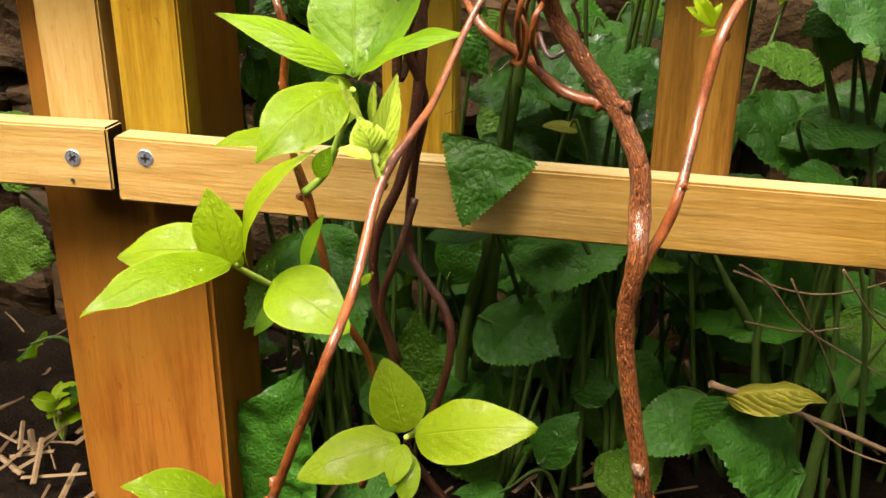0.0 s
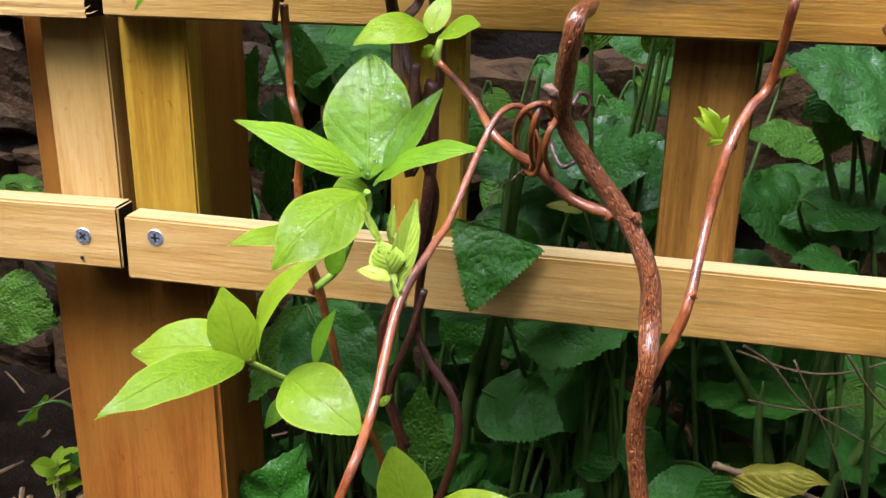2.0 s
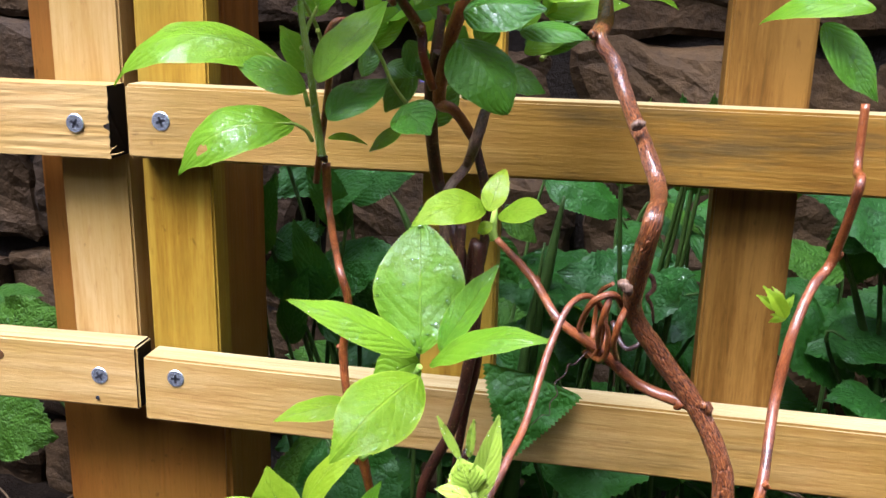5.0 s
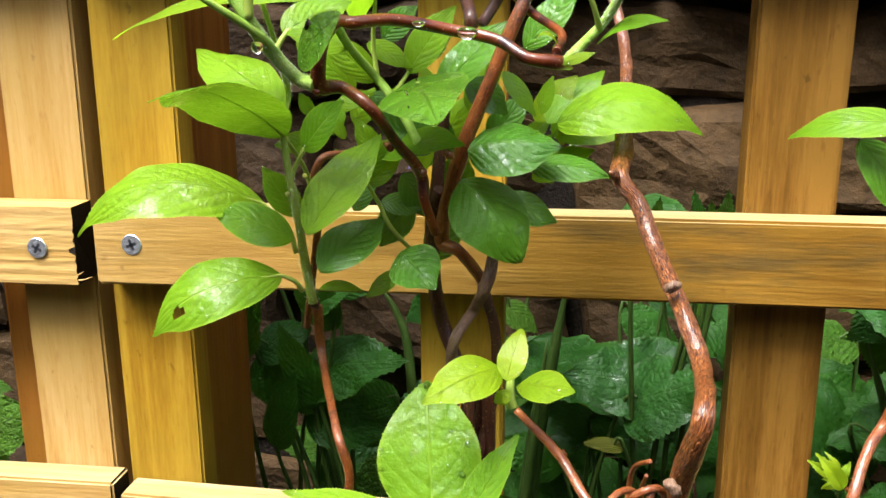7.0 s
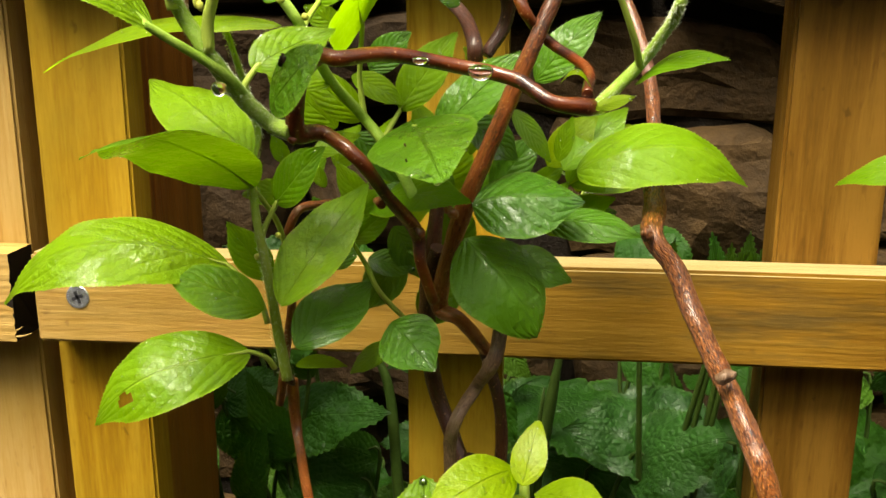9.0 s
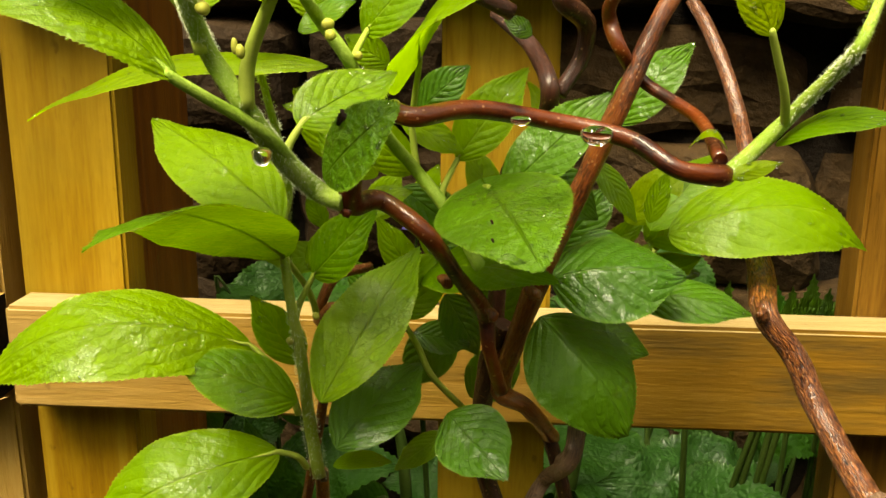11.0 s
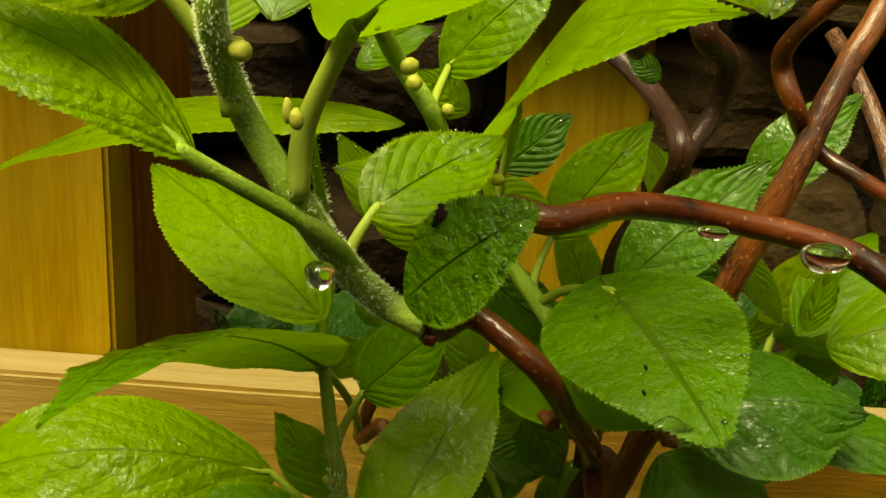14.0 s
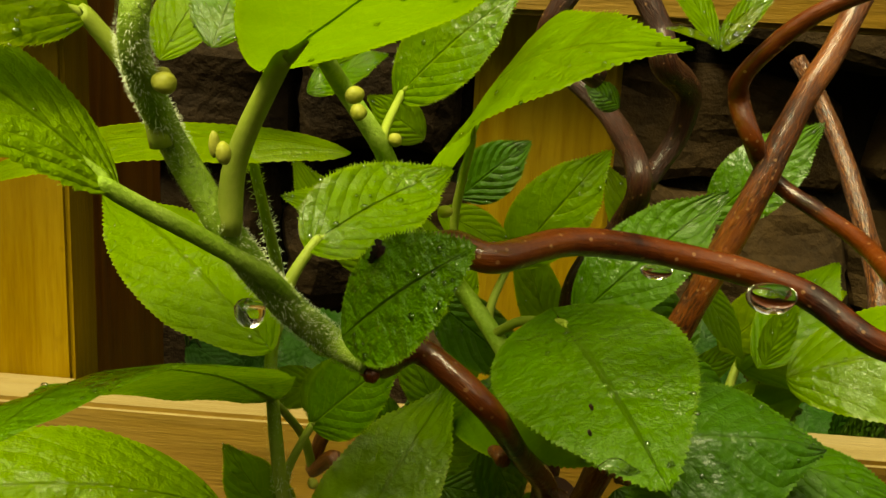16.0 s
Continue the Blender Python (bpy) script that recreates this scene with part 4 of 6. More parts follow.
SHOOT_FRONT = [(-0.1283, 0.3142, 0.5161), (-0.1346, 0.3161, 0.5180), (-0.1396, 0.3083, 0.5260), (-0.1437, 0.3010, 0.5355), (-0.1495, 0.3016, 0.5446), (-0.1495, 0.2911, 0.5542), (-0.1493, 0.2913, 0.5611), (-0.1548, 0.3033, 0.5699)]
tube('shoot', vine, SHOOT_FRONT, [0.00217, 0.00202, 0.00189, 0.00182, 0.00167, 0.00154, 0.00140, 0.00119], SHOOT, 'hairy green leading shoot', per=10, sides=12)
hairs(vine, SHOOT_FRONT, [.0024, .0022, .0021, .0020, .0018, .0017, .0015, .0013], 7500, 0.0005, HAIR, 3)
SHOOT_BACK = [(-0.1021, 0.3444, 0.4937), (-0.1100, 0.3520, 0.5051), (-0.1189, 0.3595, 0.5144), (-0.1261, 0.3457, 0.5270), (-0.1296, 0.3302, 0.5410), (-0.1350, 0.3289, 0.5491), (-0.1375, 0.3216, 0.5546), (-0.1444, 0.3229, 0.5604)]
tube('shoot', vine, SHOOT_BACK, [0.00167, 0.0016, 0.00152, 0.00144, 0.00137, 0.00129, 0.00114, 0.00099], SHOOT, 'green side shoot', per=8, sides=10)
SHOOT_LEFT = [(-0.1439, 0.3563, 0.4349), (-0.1451, 0.3521, 0.4519), (-0.1442, 0.3422, 0.4716), (-0.1456, 0.3389, 0.4876), (-0.1491, 0.3475, 0.5017), (-0.1487, 0.3526, 0.5121), (-0.1467, 0.3248, 0.5396)]
tube('shoot', vine, SHOOT_LEFT, [0.00178, 0.00160, 0.00137, 0.00119, 0.00112, 0.00101, 0.00071], SHOOT_PALE, 'green leafy shoot', per=8, sides=10)
hairs(vine, SHOOT_LEFT, [.0023, .0021, .0017, .0015, .0014, .0013, .0009], 1800, 0.0008, HAIR, 4)
SHOOT_TIP = [(-0.0554, 0.3180, 0.5225), (-0.0516, 0.3175, 0.5267), (-0.0452, 0.3182, 0.5336), (-0.0407, 0.3107, 0.5417), (-0.0395, 0.3037, 0.5468), (-0.0344, 0.3103, 0.5552)]
tube('shoot', vine, SHOOT_TIP, [0.00169, 0.00152, 0.00135, 0.00124, 0.00112, 0.00090], SHOOT, 'pale hairy shoot tip', per=8, sides=10)
hairs(vine, SHOOT_TIP, [.0017, .0015, .0013, .0012, .0011, .0009], 2200, 0.0007, HAIR, 9)
SHOOT_MID = [(-0.119, 0.322, 0.321), (-0.110, 0.322, 0.330), (-0.101, 0.318, 0.350), (-0.094, 0.310, 0.367)]
tube('shoot', vine, SHOOT_MID, [0.00167, 0.0016, 0.00144, 0.00122], SHOOT, '', sides=10)
SHOOT_LOW = [(-0.125, 0.333, 0.269), (-0.131, 0.318, 0.279), (-0.137, 0.308, 0.288), (-0.144, 0.298, 0.298)]
tube('shoot', vine, SHOOT_LOW, [0.00144, 0.00137, 0.00137, 0.00099], SHOOT_PALE, '', sides=10)
SHOOT_SMALL = [(-0.1059, 0.3658, 0.4495), (-0.1143, 0.3552, 0.4634), (-0.1182, 0.3528, 0.4729), (-0.1221, 0.3523, 0.4799)]
tube('shoot', vine, SHOOT_SMALL, [0.00079, 0.00079, 0.00079, 0.00061], SHOOT_PALE, '', sides=8)
leaf(vine, (-0.1479, 0.3434, 0.4969), (-0.1665, 0.2834, 0.5180), 0.42, (-0.165, 0.475, 0.867), 0.08, -0.1, LEAF_WET, (-0.1438, 0.3598, 0.4760), fringe=True, curl=0.12)  # P
leaf(vine, (-0.158, 0.350, 0.472), (-0.2225, 0.337, 0.4655), 0.40, (0.1, -0.55, 0.83), 0.24, -0.25, LEAF_CRISP, (-0.147, 0.349, 0.455), curl=0.1)  # R
leaf(vine, (-0.150, 0.340, 0.4495), (-0.1937, 0.330, 0.4292), 0.46, (0.15, -0.70, 0.70), 0.26, -0.1, LEAF, (-0.145, 0.347, 0.442), hole=(0.70, -0.22, 0.055, 0.2))  # holed
leaf(vine, (-0.1453, 0.3405, 0.4623), (-0.1734, 0.3371, 0.4734), 0.52, (0, -0.62, 0.78), 0.06, -0.05, LEAF)  # under
leaf(vine, (-0.1379, 0.3317, 0.4663), (-0.1182, 0.3600, 0.4957), 0.44, (-0.3, -0.85, 0.45), 0.03, 0.12, LEAF_CRISP)  # rightup
leaf(vine, (-0.1359, 0.3383, 0.4518), (-0.1172, 0.3586, 0.4659), 0.62, (-0.2, -0.72, 0.65), 0.1, -0.05, LEAF_DARK)  # darkright
leaf(vine, (-0.1379, 0.3446, 0.4438), (-0.1245, 0.3547, 0.4400), 0.34, (0, -0.45, 0.9), 0.12, 0.05, LEAF)  # smallA
leaf(vine, (-0.1112, 0.3583, 0.4471), (-0.1243, 0.3558, 0.4374), 0.42, (0, -0.72, 0.7), 0.06, 0.05, LEAF)  # smallB
leaf(vine, (-0.1461, 0.3505, 0.4679), (-0.1575, 0.3483, 0.4856), 0.5, (0, -0.93, 0.36), 0.03, 0.05, LEAF)  # behindup
leaf(vine, (-0.1490, 0.3424, 0.5070), (-0.1900, 0.3779, 0.5234), 0.36, (0.25, -0.70, 0.66), 0.06, -0.2, LEAF_CRISP, notch=0.1, ripple=1.4)  # Q
leaf(vine, (-0.1414, 0.3430, 0.4924), (-0.1253, 0.3362, 0.5096), 0.52, (-0.1, -0.88, 0.48), 0.03, 0.1, LEAF, (-0.1454, 0.3401, 0.4815))  # M
leaf(vine, (-0.1019, 0.3393, 0.5150), (-0.0908, 0.3038, 0.5064), 0.74, (-0.05, -0.74, 0.66), 0.07, -0.1, LEAF_WET, (-0.1120, 0.3538, 0.5070), notch=0.14, shape=0.66, label='heart-shaped leaf with water at its tip', fringe=True, ripple=0.4, blunt=True)  # A
leaf(vine, (-0.118, 0.364, 0.488), (-0.0855, 0.3293, 0.4962), 0.34, (0, -0.66, 0.75), 0.08, -0.05, LEAF)  # C
leaf(vine, (-0.1356, 0.3128, 0.5317), (-0.1196, 0.3265, 0.5399), 0.58, (0, -0.72, 0.70), 0.04, 0.1, LEAF_CRISP, (-0.1387, 0.3096, 0.5243), notch=0.12, shape=0.66, fringe=True)  # E
leaf(vine, (-0.1307, 0.3047, 0.5221), (-0.1155, 0.2952, 0.5366), 0.60, (-0.40, -0.80, 0.45), 0.05, 0.0, LEAF_WET, fringe=True, ripple=0.4, blunt=True)  # G
leaf(vine, (-0.1366, 0.2965, 0.5545), (-0.1102, 0.2830, 0.5687), 0.74, (-0.1, 0.30, 0.95), 0.04, 0.08, LEAF_CRISP, (-0.1430, 0.3005, 0.5350), notch=0.12, petiole=0.0013, fringe=True)  # F
leaf(vine, (-0.1521, 0.2926, 0.5406), (-0.1960, 0.2960, 0.5491), 0.36, (0.1, -0.42, 0.90), 0.24, -0.1, LEAF_CRISP, (-0.1372, 0.3128, 0.5225), petiole=0.0012, stalk=SHOOT, fringe=True)  # U
leaf(vine, (-0.1558, 0.2957, 0.5576), (-0.1770, 0.2842, 0.5666), 0.6, (0.1, -0.75, 0.66), 0.06, -0.1, LEAF_YOUNG, (-0.1500, 0.2995, 0.5443), petiole=0.0011, fringe=True)  # F2
leaf(vine, (-0.1339, 0.3287, 0.5408), (-0.1985, 0.3309, 0.5281), 0.19, (0.1, -0.35, 0.93), 0.1, -0.15, LEAF_YOUNG)  # U2
leaf(vine, (-0.1297, 0.3532, 0.5473), (-0.1114, 0.3506, 0.5645), 0.58, (-0.2, -0.85, 0.5), 0.05, 0.08, LEAF, (-0.1287, 0.3324, 0.5392), notch=0.1, fringe=True)  # I
leaf(vine, (-0.1179, 0.3518, 0.5402), (-0.0932, 0.3090, 0.5579), 0.52, (-0.1, -0.72, 0.66), 0.15, -0.05, LEAF, (-0.1189, 0.3595, 0.5144), notch=0.12, shape=0.52, fringe=True)  # H
leaf(vine, (-0.1098, 0.3668, 0.5162), (-0.0929, 0.3675, 0.5386), 0.5, (-0.1, -0.85, 0.5), 0.03, 0.12, LEAF, (-0.1129, 0.3546, 0.5080))  # N1
leaf(vine, (-0.0981, 0.3556, 0.5102), (-0.0736, 0.3594, 0.5336), 0.46, (-0.3, -0.8, 0.5), 0.03, 0.1, LEAF_DARK)  # T0
leaf(vine, (-0.0889, 0.3481, 0.4827), (-0.0671, 0.3383, 0.4584), 0.80, (0.22, -0.72, 0.64), 0.10, -0.28, LEAF_DARK, shape=0.84, label='broad glossy wet dark green leaf', ripple=1.7, blunt=True, curl=0.1)  # S
leaf(vine, (-0.0868, 0.3458, 0.4928), (-0.0562, 0.3449, 0.4945), 0.82, (0, -0.62, 0.78), 0.10, -0.30, LEAF_DARK, label="broad glossy wet dark green leaf", ripple=1.4)  # T
leaf(vine, (-0.0666, 0.3569, 0.4860), (-0.0398, 0.3497, 0.4838), 0.46, (0, -0.6, 0.8), 0.10, -0.25, LEAF_DARK)  # T2
leaf(vine, (-0.0579, 0.3633, 0.4997), (-0.0077, 0.3682, 0.4972), 0.48, (0.05, -0.62, 0.78), 0.24, -0.22, LEAF, shape=0.7, curl=0.1)  # B
leaf(vine, (-0.0614, 0.3696, 0.4989), (-0.0416, 0.3900, 0.5155), 0.4, (-0.2, -0.75, 0.6), 0.03, 0.12, LEAF)  # B2
leaf(vine, (-0.1105, 0.3502, 0.4565), (-0.0954, 0.3321, 0.4485), 0.72, (0.1, -0.85, 0.5), 0.03, 0.05, LEAF_DARK)  # D
leaf(vine, (-0.1231, 0.3599, 0.4778), (-0.1107, 0.3608, 0.4887), 0.6, (0, -0.72, 0.7), 0.05, 0.05, LEAF)  # D2
leaf(vine, (-0.0468, 0.3214, 0.5276), (-0.0285, 0.3045, 0.5338), 0.3, (0, -0.6, 0.8), 0.12, -0.05, LEAF)  # tipleaf
leaf(vine, (-0.0525, 0.3084, 0.5480), (-0.0603, 0.3064, 0.5619), 0.5, (0, -0.93, 0.36), 0.03, 0.05, LEAF_YOUNG, (-0.0463, 0.3181, 0.5316))  # tipup
leaf(vine, (-0.0365, 0.3109, 0.5523), (-0.0419, 0.3124, 0.5631), 0.5, (0, -0.93, 0.36), 0.03, 0.05, LEAF_YOUNG)  # tipup2
leaf(vine, (-0.0577, 0.3120, 0.5274), (-0.0648, 0.3121, 0.5278), 0.35, (0, -0.45, 0.9), 0.55, -0.2, LEAF_YOUNG, teeth=0)  # stipule
leaf(vine, (-0.0569, 0.3128, 0.5225), (-0.0472, 0.3138, 0.5253), 0.34, (0,-.8,.5), 0.05, -0.3, LEAF_YOUNG, teeth=0)  # bract
leaf(vine, (-0.0705, 0.3838, 0.5237), (-0.0513, 0.3825, 0.5444), 0.5, (-0.2,-.8,.5), 0.04, 0, LEAF_DARK)  # backleaf
leaf(vine, (0.0660, 0.3850, 0.4970), (0.0272, 0.4042, 0.4897), 0.34, (0, -0.65, 0.75), 0.14, -0.05, LEAF)  # edgeR
leaf(vine, (0.0500, 0.3950, 0.4910), (0.0740, 0.3950, 0.4610), 0.5, (0.2, -0.8, 0.5), 0.04, 0, LEAF_DARK)  # edgeR2
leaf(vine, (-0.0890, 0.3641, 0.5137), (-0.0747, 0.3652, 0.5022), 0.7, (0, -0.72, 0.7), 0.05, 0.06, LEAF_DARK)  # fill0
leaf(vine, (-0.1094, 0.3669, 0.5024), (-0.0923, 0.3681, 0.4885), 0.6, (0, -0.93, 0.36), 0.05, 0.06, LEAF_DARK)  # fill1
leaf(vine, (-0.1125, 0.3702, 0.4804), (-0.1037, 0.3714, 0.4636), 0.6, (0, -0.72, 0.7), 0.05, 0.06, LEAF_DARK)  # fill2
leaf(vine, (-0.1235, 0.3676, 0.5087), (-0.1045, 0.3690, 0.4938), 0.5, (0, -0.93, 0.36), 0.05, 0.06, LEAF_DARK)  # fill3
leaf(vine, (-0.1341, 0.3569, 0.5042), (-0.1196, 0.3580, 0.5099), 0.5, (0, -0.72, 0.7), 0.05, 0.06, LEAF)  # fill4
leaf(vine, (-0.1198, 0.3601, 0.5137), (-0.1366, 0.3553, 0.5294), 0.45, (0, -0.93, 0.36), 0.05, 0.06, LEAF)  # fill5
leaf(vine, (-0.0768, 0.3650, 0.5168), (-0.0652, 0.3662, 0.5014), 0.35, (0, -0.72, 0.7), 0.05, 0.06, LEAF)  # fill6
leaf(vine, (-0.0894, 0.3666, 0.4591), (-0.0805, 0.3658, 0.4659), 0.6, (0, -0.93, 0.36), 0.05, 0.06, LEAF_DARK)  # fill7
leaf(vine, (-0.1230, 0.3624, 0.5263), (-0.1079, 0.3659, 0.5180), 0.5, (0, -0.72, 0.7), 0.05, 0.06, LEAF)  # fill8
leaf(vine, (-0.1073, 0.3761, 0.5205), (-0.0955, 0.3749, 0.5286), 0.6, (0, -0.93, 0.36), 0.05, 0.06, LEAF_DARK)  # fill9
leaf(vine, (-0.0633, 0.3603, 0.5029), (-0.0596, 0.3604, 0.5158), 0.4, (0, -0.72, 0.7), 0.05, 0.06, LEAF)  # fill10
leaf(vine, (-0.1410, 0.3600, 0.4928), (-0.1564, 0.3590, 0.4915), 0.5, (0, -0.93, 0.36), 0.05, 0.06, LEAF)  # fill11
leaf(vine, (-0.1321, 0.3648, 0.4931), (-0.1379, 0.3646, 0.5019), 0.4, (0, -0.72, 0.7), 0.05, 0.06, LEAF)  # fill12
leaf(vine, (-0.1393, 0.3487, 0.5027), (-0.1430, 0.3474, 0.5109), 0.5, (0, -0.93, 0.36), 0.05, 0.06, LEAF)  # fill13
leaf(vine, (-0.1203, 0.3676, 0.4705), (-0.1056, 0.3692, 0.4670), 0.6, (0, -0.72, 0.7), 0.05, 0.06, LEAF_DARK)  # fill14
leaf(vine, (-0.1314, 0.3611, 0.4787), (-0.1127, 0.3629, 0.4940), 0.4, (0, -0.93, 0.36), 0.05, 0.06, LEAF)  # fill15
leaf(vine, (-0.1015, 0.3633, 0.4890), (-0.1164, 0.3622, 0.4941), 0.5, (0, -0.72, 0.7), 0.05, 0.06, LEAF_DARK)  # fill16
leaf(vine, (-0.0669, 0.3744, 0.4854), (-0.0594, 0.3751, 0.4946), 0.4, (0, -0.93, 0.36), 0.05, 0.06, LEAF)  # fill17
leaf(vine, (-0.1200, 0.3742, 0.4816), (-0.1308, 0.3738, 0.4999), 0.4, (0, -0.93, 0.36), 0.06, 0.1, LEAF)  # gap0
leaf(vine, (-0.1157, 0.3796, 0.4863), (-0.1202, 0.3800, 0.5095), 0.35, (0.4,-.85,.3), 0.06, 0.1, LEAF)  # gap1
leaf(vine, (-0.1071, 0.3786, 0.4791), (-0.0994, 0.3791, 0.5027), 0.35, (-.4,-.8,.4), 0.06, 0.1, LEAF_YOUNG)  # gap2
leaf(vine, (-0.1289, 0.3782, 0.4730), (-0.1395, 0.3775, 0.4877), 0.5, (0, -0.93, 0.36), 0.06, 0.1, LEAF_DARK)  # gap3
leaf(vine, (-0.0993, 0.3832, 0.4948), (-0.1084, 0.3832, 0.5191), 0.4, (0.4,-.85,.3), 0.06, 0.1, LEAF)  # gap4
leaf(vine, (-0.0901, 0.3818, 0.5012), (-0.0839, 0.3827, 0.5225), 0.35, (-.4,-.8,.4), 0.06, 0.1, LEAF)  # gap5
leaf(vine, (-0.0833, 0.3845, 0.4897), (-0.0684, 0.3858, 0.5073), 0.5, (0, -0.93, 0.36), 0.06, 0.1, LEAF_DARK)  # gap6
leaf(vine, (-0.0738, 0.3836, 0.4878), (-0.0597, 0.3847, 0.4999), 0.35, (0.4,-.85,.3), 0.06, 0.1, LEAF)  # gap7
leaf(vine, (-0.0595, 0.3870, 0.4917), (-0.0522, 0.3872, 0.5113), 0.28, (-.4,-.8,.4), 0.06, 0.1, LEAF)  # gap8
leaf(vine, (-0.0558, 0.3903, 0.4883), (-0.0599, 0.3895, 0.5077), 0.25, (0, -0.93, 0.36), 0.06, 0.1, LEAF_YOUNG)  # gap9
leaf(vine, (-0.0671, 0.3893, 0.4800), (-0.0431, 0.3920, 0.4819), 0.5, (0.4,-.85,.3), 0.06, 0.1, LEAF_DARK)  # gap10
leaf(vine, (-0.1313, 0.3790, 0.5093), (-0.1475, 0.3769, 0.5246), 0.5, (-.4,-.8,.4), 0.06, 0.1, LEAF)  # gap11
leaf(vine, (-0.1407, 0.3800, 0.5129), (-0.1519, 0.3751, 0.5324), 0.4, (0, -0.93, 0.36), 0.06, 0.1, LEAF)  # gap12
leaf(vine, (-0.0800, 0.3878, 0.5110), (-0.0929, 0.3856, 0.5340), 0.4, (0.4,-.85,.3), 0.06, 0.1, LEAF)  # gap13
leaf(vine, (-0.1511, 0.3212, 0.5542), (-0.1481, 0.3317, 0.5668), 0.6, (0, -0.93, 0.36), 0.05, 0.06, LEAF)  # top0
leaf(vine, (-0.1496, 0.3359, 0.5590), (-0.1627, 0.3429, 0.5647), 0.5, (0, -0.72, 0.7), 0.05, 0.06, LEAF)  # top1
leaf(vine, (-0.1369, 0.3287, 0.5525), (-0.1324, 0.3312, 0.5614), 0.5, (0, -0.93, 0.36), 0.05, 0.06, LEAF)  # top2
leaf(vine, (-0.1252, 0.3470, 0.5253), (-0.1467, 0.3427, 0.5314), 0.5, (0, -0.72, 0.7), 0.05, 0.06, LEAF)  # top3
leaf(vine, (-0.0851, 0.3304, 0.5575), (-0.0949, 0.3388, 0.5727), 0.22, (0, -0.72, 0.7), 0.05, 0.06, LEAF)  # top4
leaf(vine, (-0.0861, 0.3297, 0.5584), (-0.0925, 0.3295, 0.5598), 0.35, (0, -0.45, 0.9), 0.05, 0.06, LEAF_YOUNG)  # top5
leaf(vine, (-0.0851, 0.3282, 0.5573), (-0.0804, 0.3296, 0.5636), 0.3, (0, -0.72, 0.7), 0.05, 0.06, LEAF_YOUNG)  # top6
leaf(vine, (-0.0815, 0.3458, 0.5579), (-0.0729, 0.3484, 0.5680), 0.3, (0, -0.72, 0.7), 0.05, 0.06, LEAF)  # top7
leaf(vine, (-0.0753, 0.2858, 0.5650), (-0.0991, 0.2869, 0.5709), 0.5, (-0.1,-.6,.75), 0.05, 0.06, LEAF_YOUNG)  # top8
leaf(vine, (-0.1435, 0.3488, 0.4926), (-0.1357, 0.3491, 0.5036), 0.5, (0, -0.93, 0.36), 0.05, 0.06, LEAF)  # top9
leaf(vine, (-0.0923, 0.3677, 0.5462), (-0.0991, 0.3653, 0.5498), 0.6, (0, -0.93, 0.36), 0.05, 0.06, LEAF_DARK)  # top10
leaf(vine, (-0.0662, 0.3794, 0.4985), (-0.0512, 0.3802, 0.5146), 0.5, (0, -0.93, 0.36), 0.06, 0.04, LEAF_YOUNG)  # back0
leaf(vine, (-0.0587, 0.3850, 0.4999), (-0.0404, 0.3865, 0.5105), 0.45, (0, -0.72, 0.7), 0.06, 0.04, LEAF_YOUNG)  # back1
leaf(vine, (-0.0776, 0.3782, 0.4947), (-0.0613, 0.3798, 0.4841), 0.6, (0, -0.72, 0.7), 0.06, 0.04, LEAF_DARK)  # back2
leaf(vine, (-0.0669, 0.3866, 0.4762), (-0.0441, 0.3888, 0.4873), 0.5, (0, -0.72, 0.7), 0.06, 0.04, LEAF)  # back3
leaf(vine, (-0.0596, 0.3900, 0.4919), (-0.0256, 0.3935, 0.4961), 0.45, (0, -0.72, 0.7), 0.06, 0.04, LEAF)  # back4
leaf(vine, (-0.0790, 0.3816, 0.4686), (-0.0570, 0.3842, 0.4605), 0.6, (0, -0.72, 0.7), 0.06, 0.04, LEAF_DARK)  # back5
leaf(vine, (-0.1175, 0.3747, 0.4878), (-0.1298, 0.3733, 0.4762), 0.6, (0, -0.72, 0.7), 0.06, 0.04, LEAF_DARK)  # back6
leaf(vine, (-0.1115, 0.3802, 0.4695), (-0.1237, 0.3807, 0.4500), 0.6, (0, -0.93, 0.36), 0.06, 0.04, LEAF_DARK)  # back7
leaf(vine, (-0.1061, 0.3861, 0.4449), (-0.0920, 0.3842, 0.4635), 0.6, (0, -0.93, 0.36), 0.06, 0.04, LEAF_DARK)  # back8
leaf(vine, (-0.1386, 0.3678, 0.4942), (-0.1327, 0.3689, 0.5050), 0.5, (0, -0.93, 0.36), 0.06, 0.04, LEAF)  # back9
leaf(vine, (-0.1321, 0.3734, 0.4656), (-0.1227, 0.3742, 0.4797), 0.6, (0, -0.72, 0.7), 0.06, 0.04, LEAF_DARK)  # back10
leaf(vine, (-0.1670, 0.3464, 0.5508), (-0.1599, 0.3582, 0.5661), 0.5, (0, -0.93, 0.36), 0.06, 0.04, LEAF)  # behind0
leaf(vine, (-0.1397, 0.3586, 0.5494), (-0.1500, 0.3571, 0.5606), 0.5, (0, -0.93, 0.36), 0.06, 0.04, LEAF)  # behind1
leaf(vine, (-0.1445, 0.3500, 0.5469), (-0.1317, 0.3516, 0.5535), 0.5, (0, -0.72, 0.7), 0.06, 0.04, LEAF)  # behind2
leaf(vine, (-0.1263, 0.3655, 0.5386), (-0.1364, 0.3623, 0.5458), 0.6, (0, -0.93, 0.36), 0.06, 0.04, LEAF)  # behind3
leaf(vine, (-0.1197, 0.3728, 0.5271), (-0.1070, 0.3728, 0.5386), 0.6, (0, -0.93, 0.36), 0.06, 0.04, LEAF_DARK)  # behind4
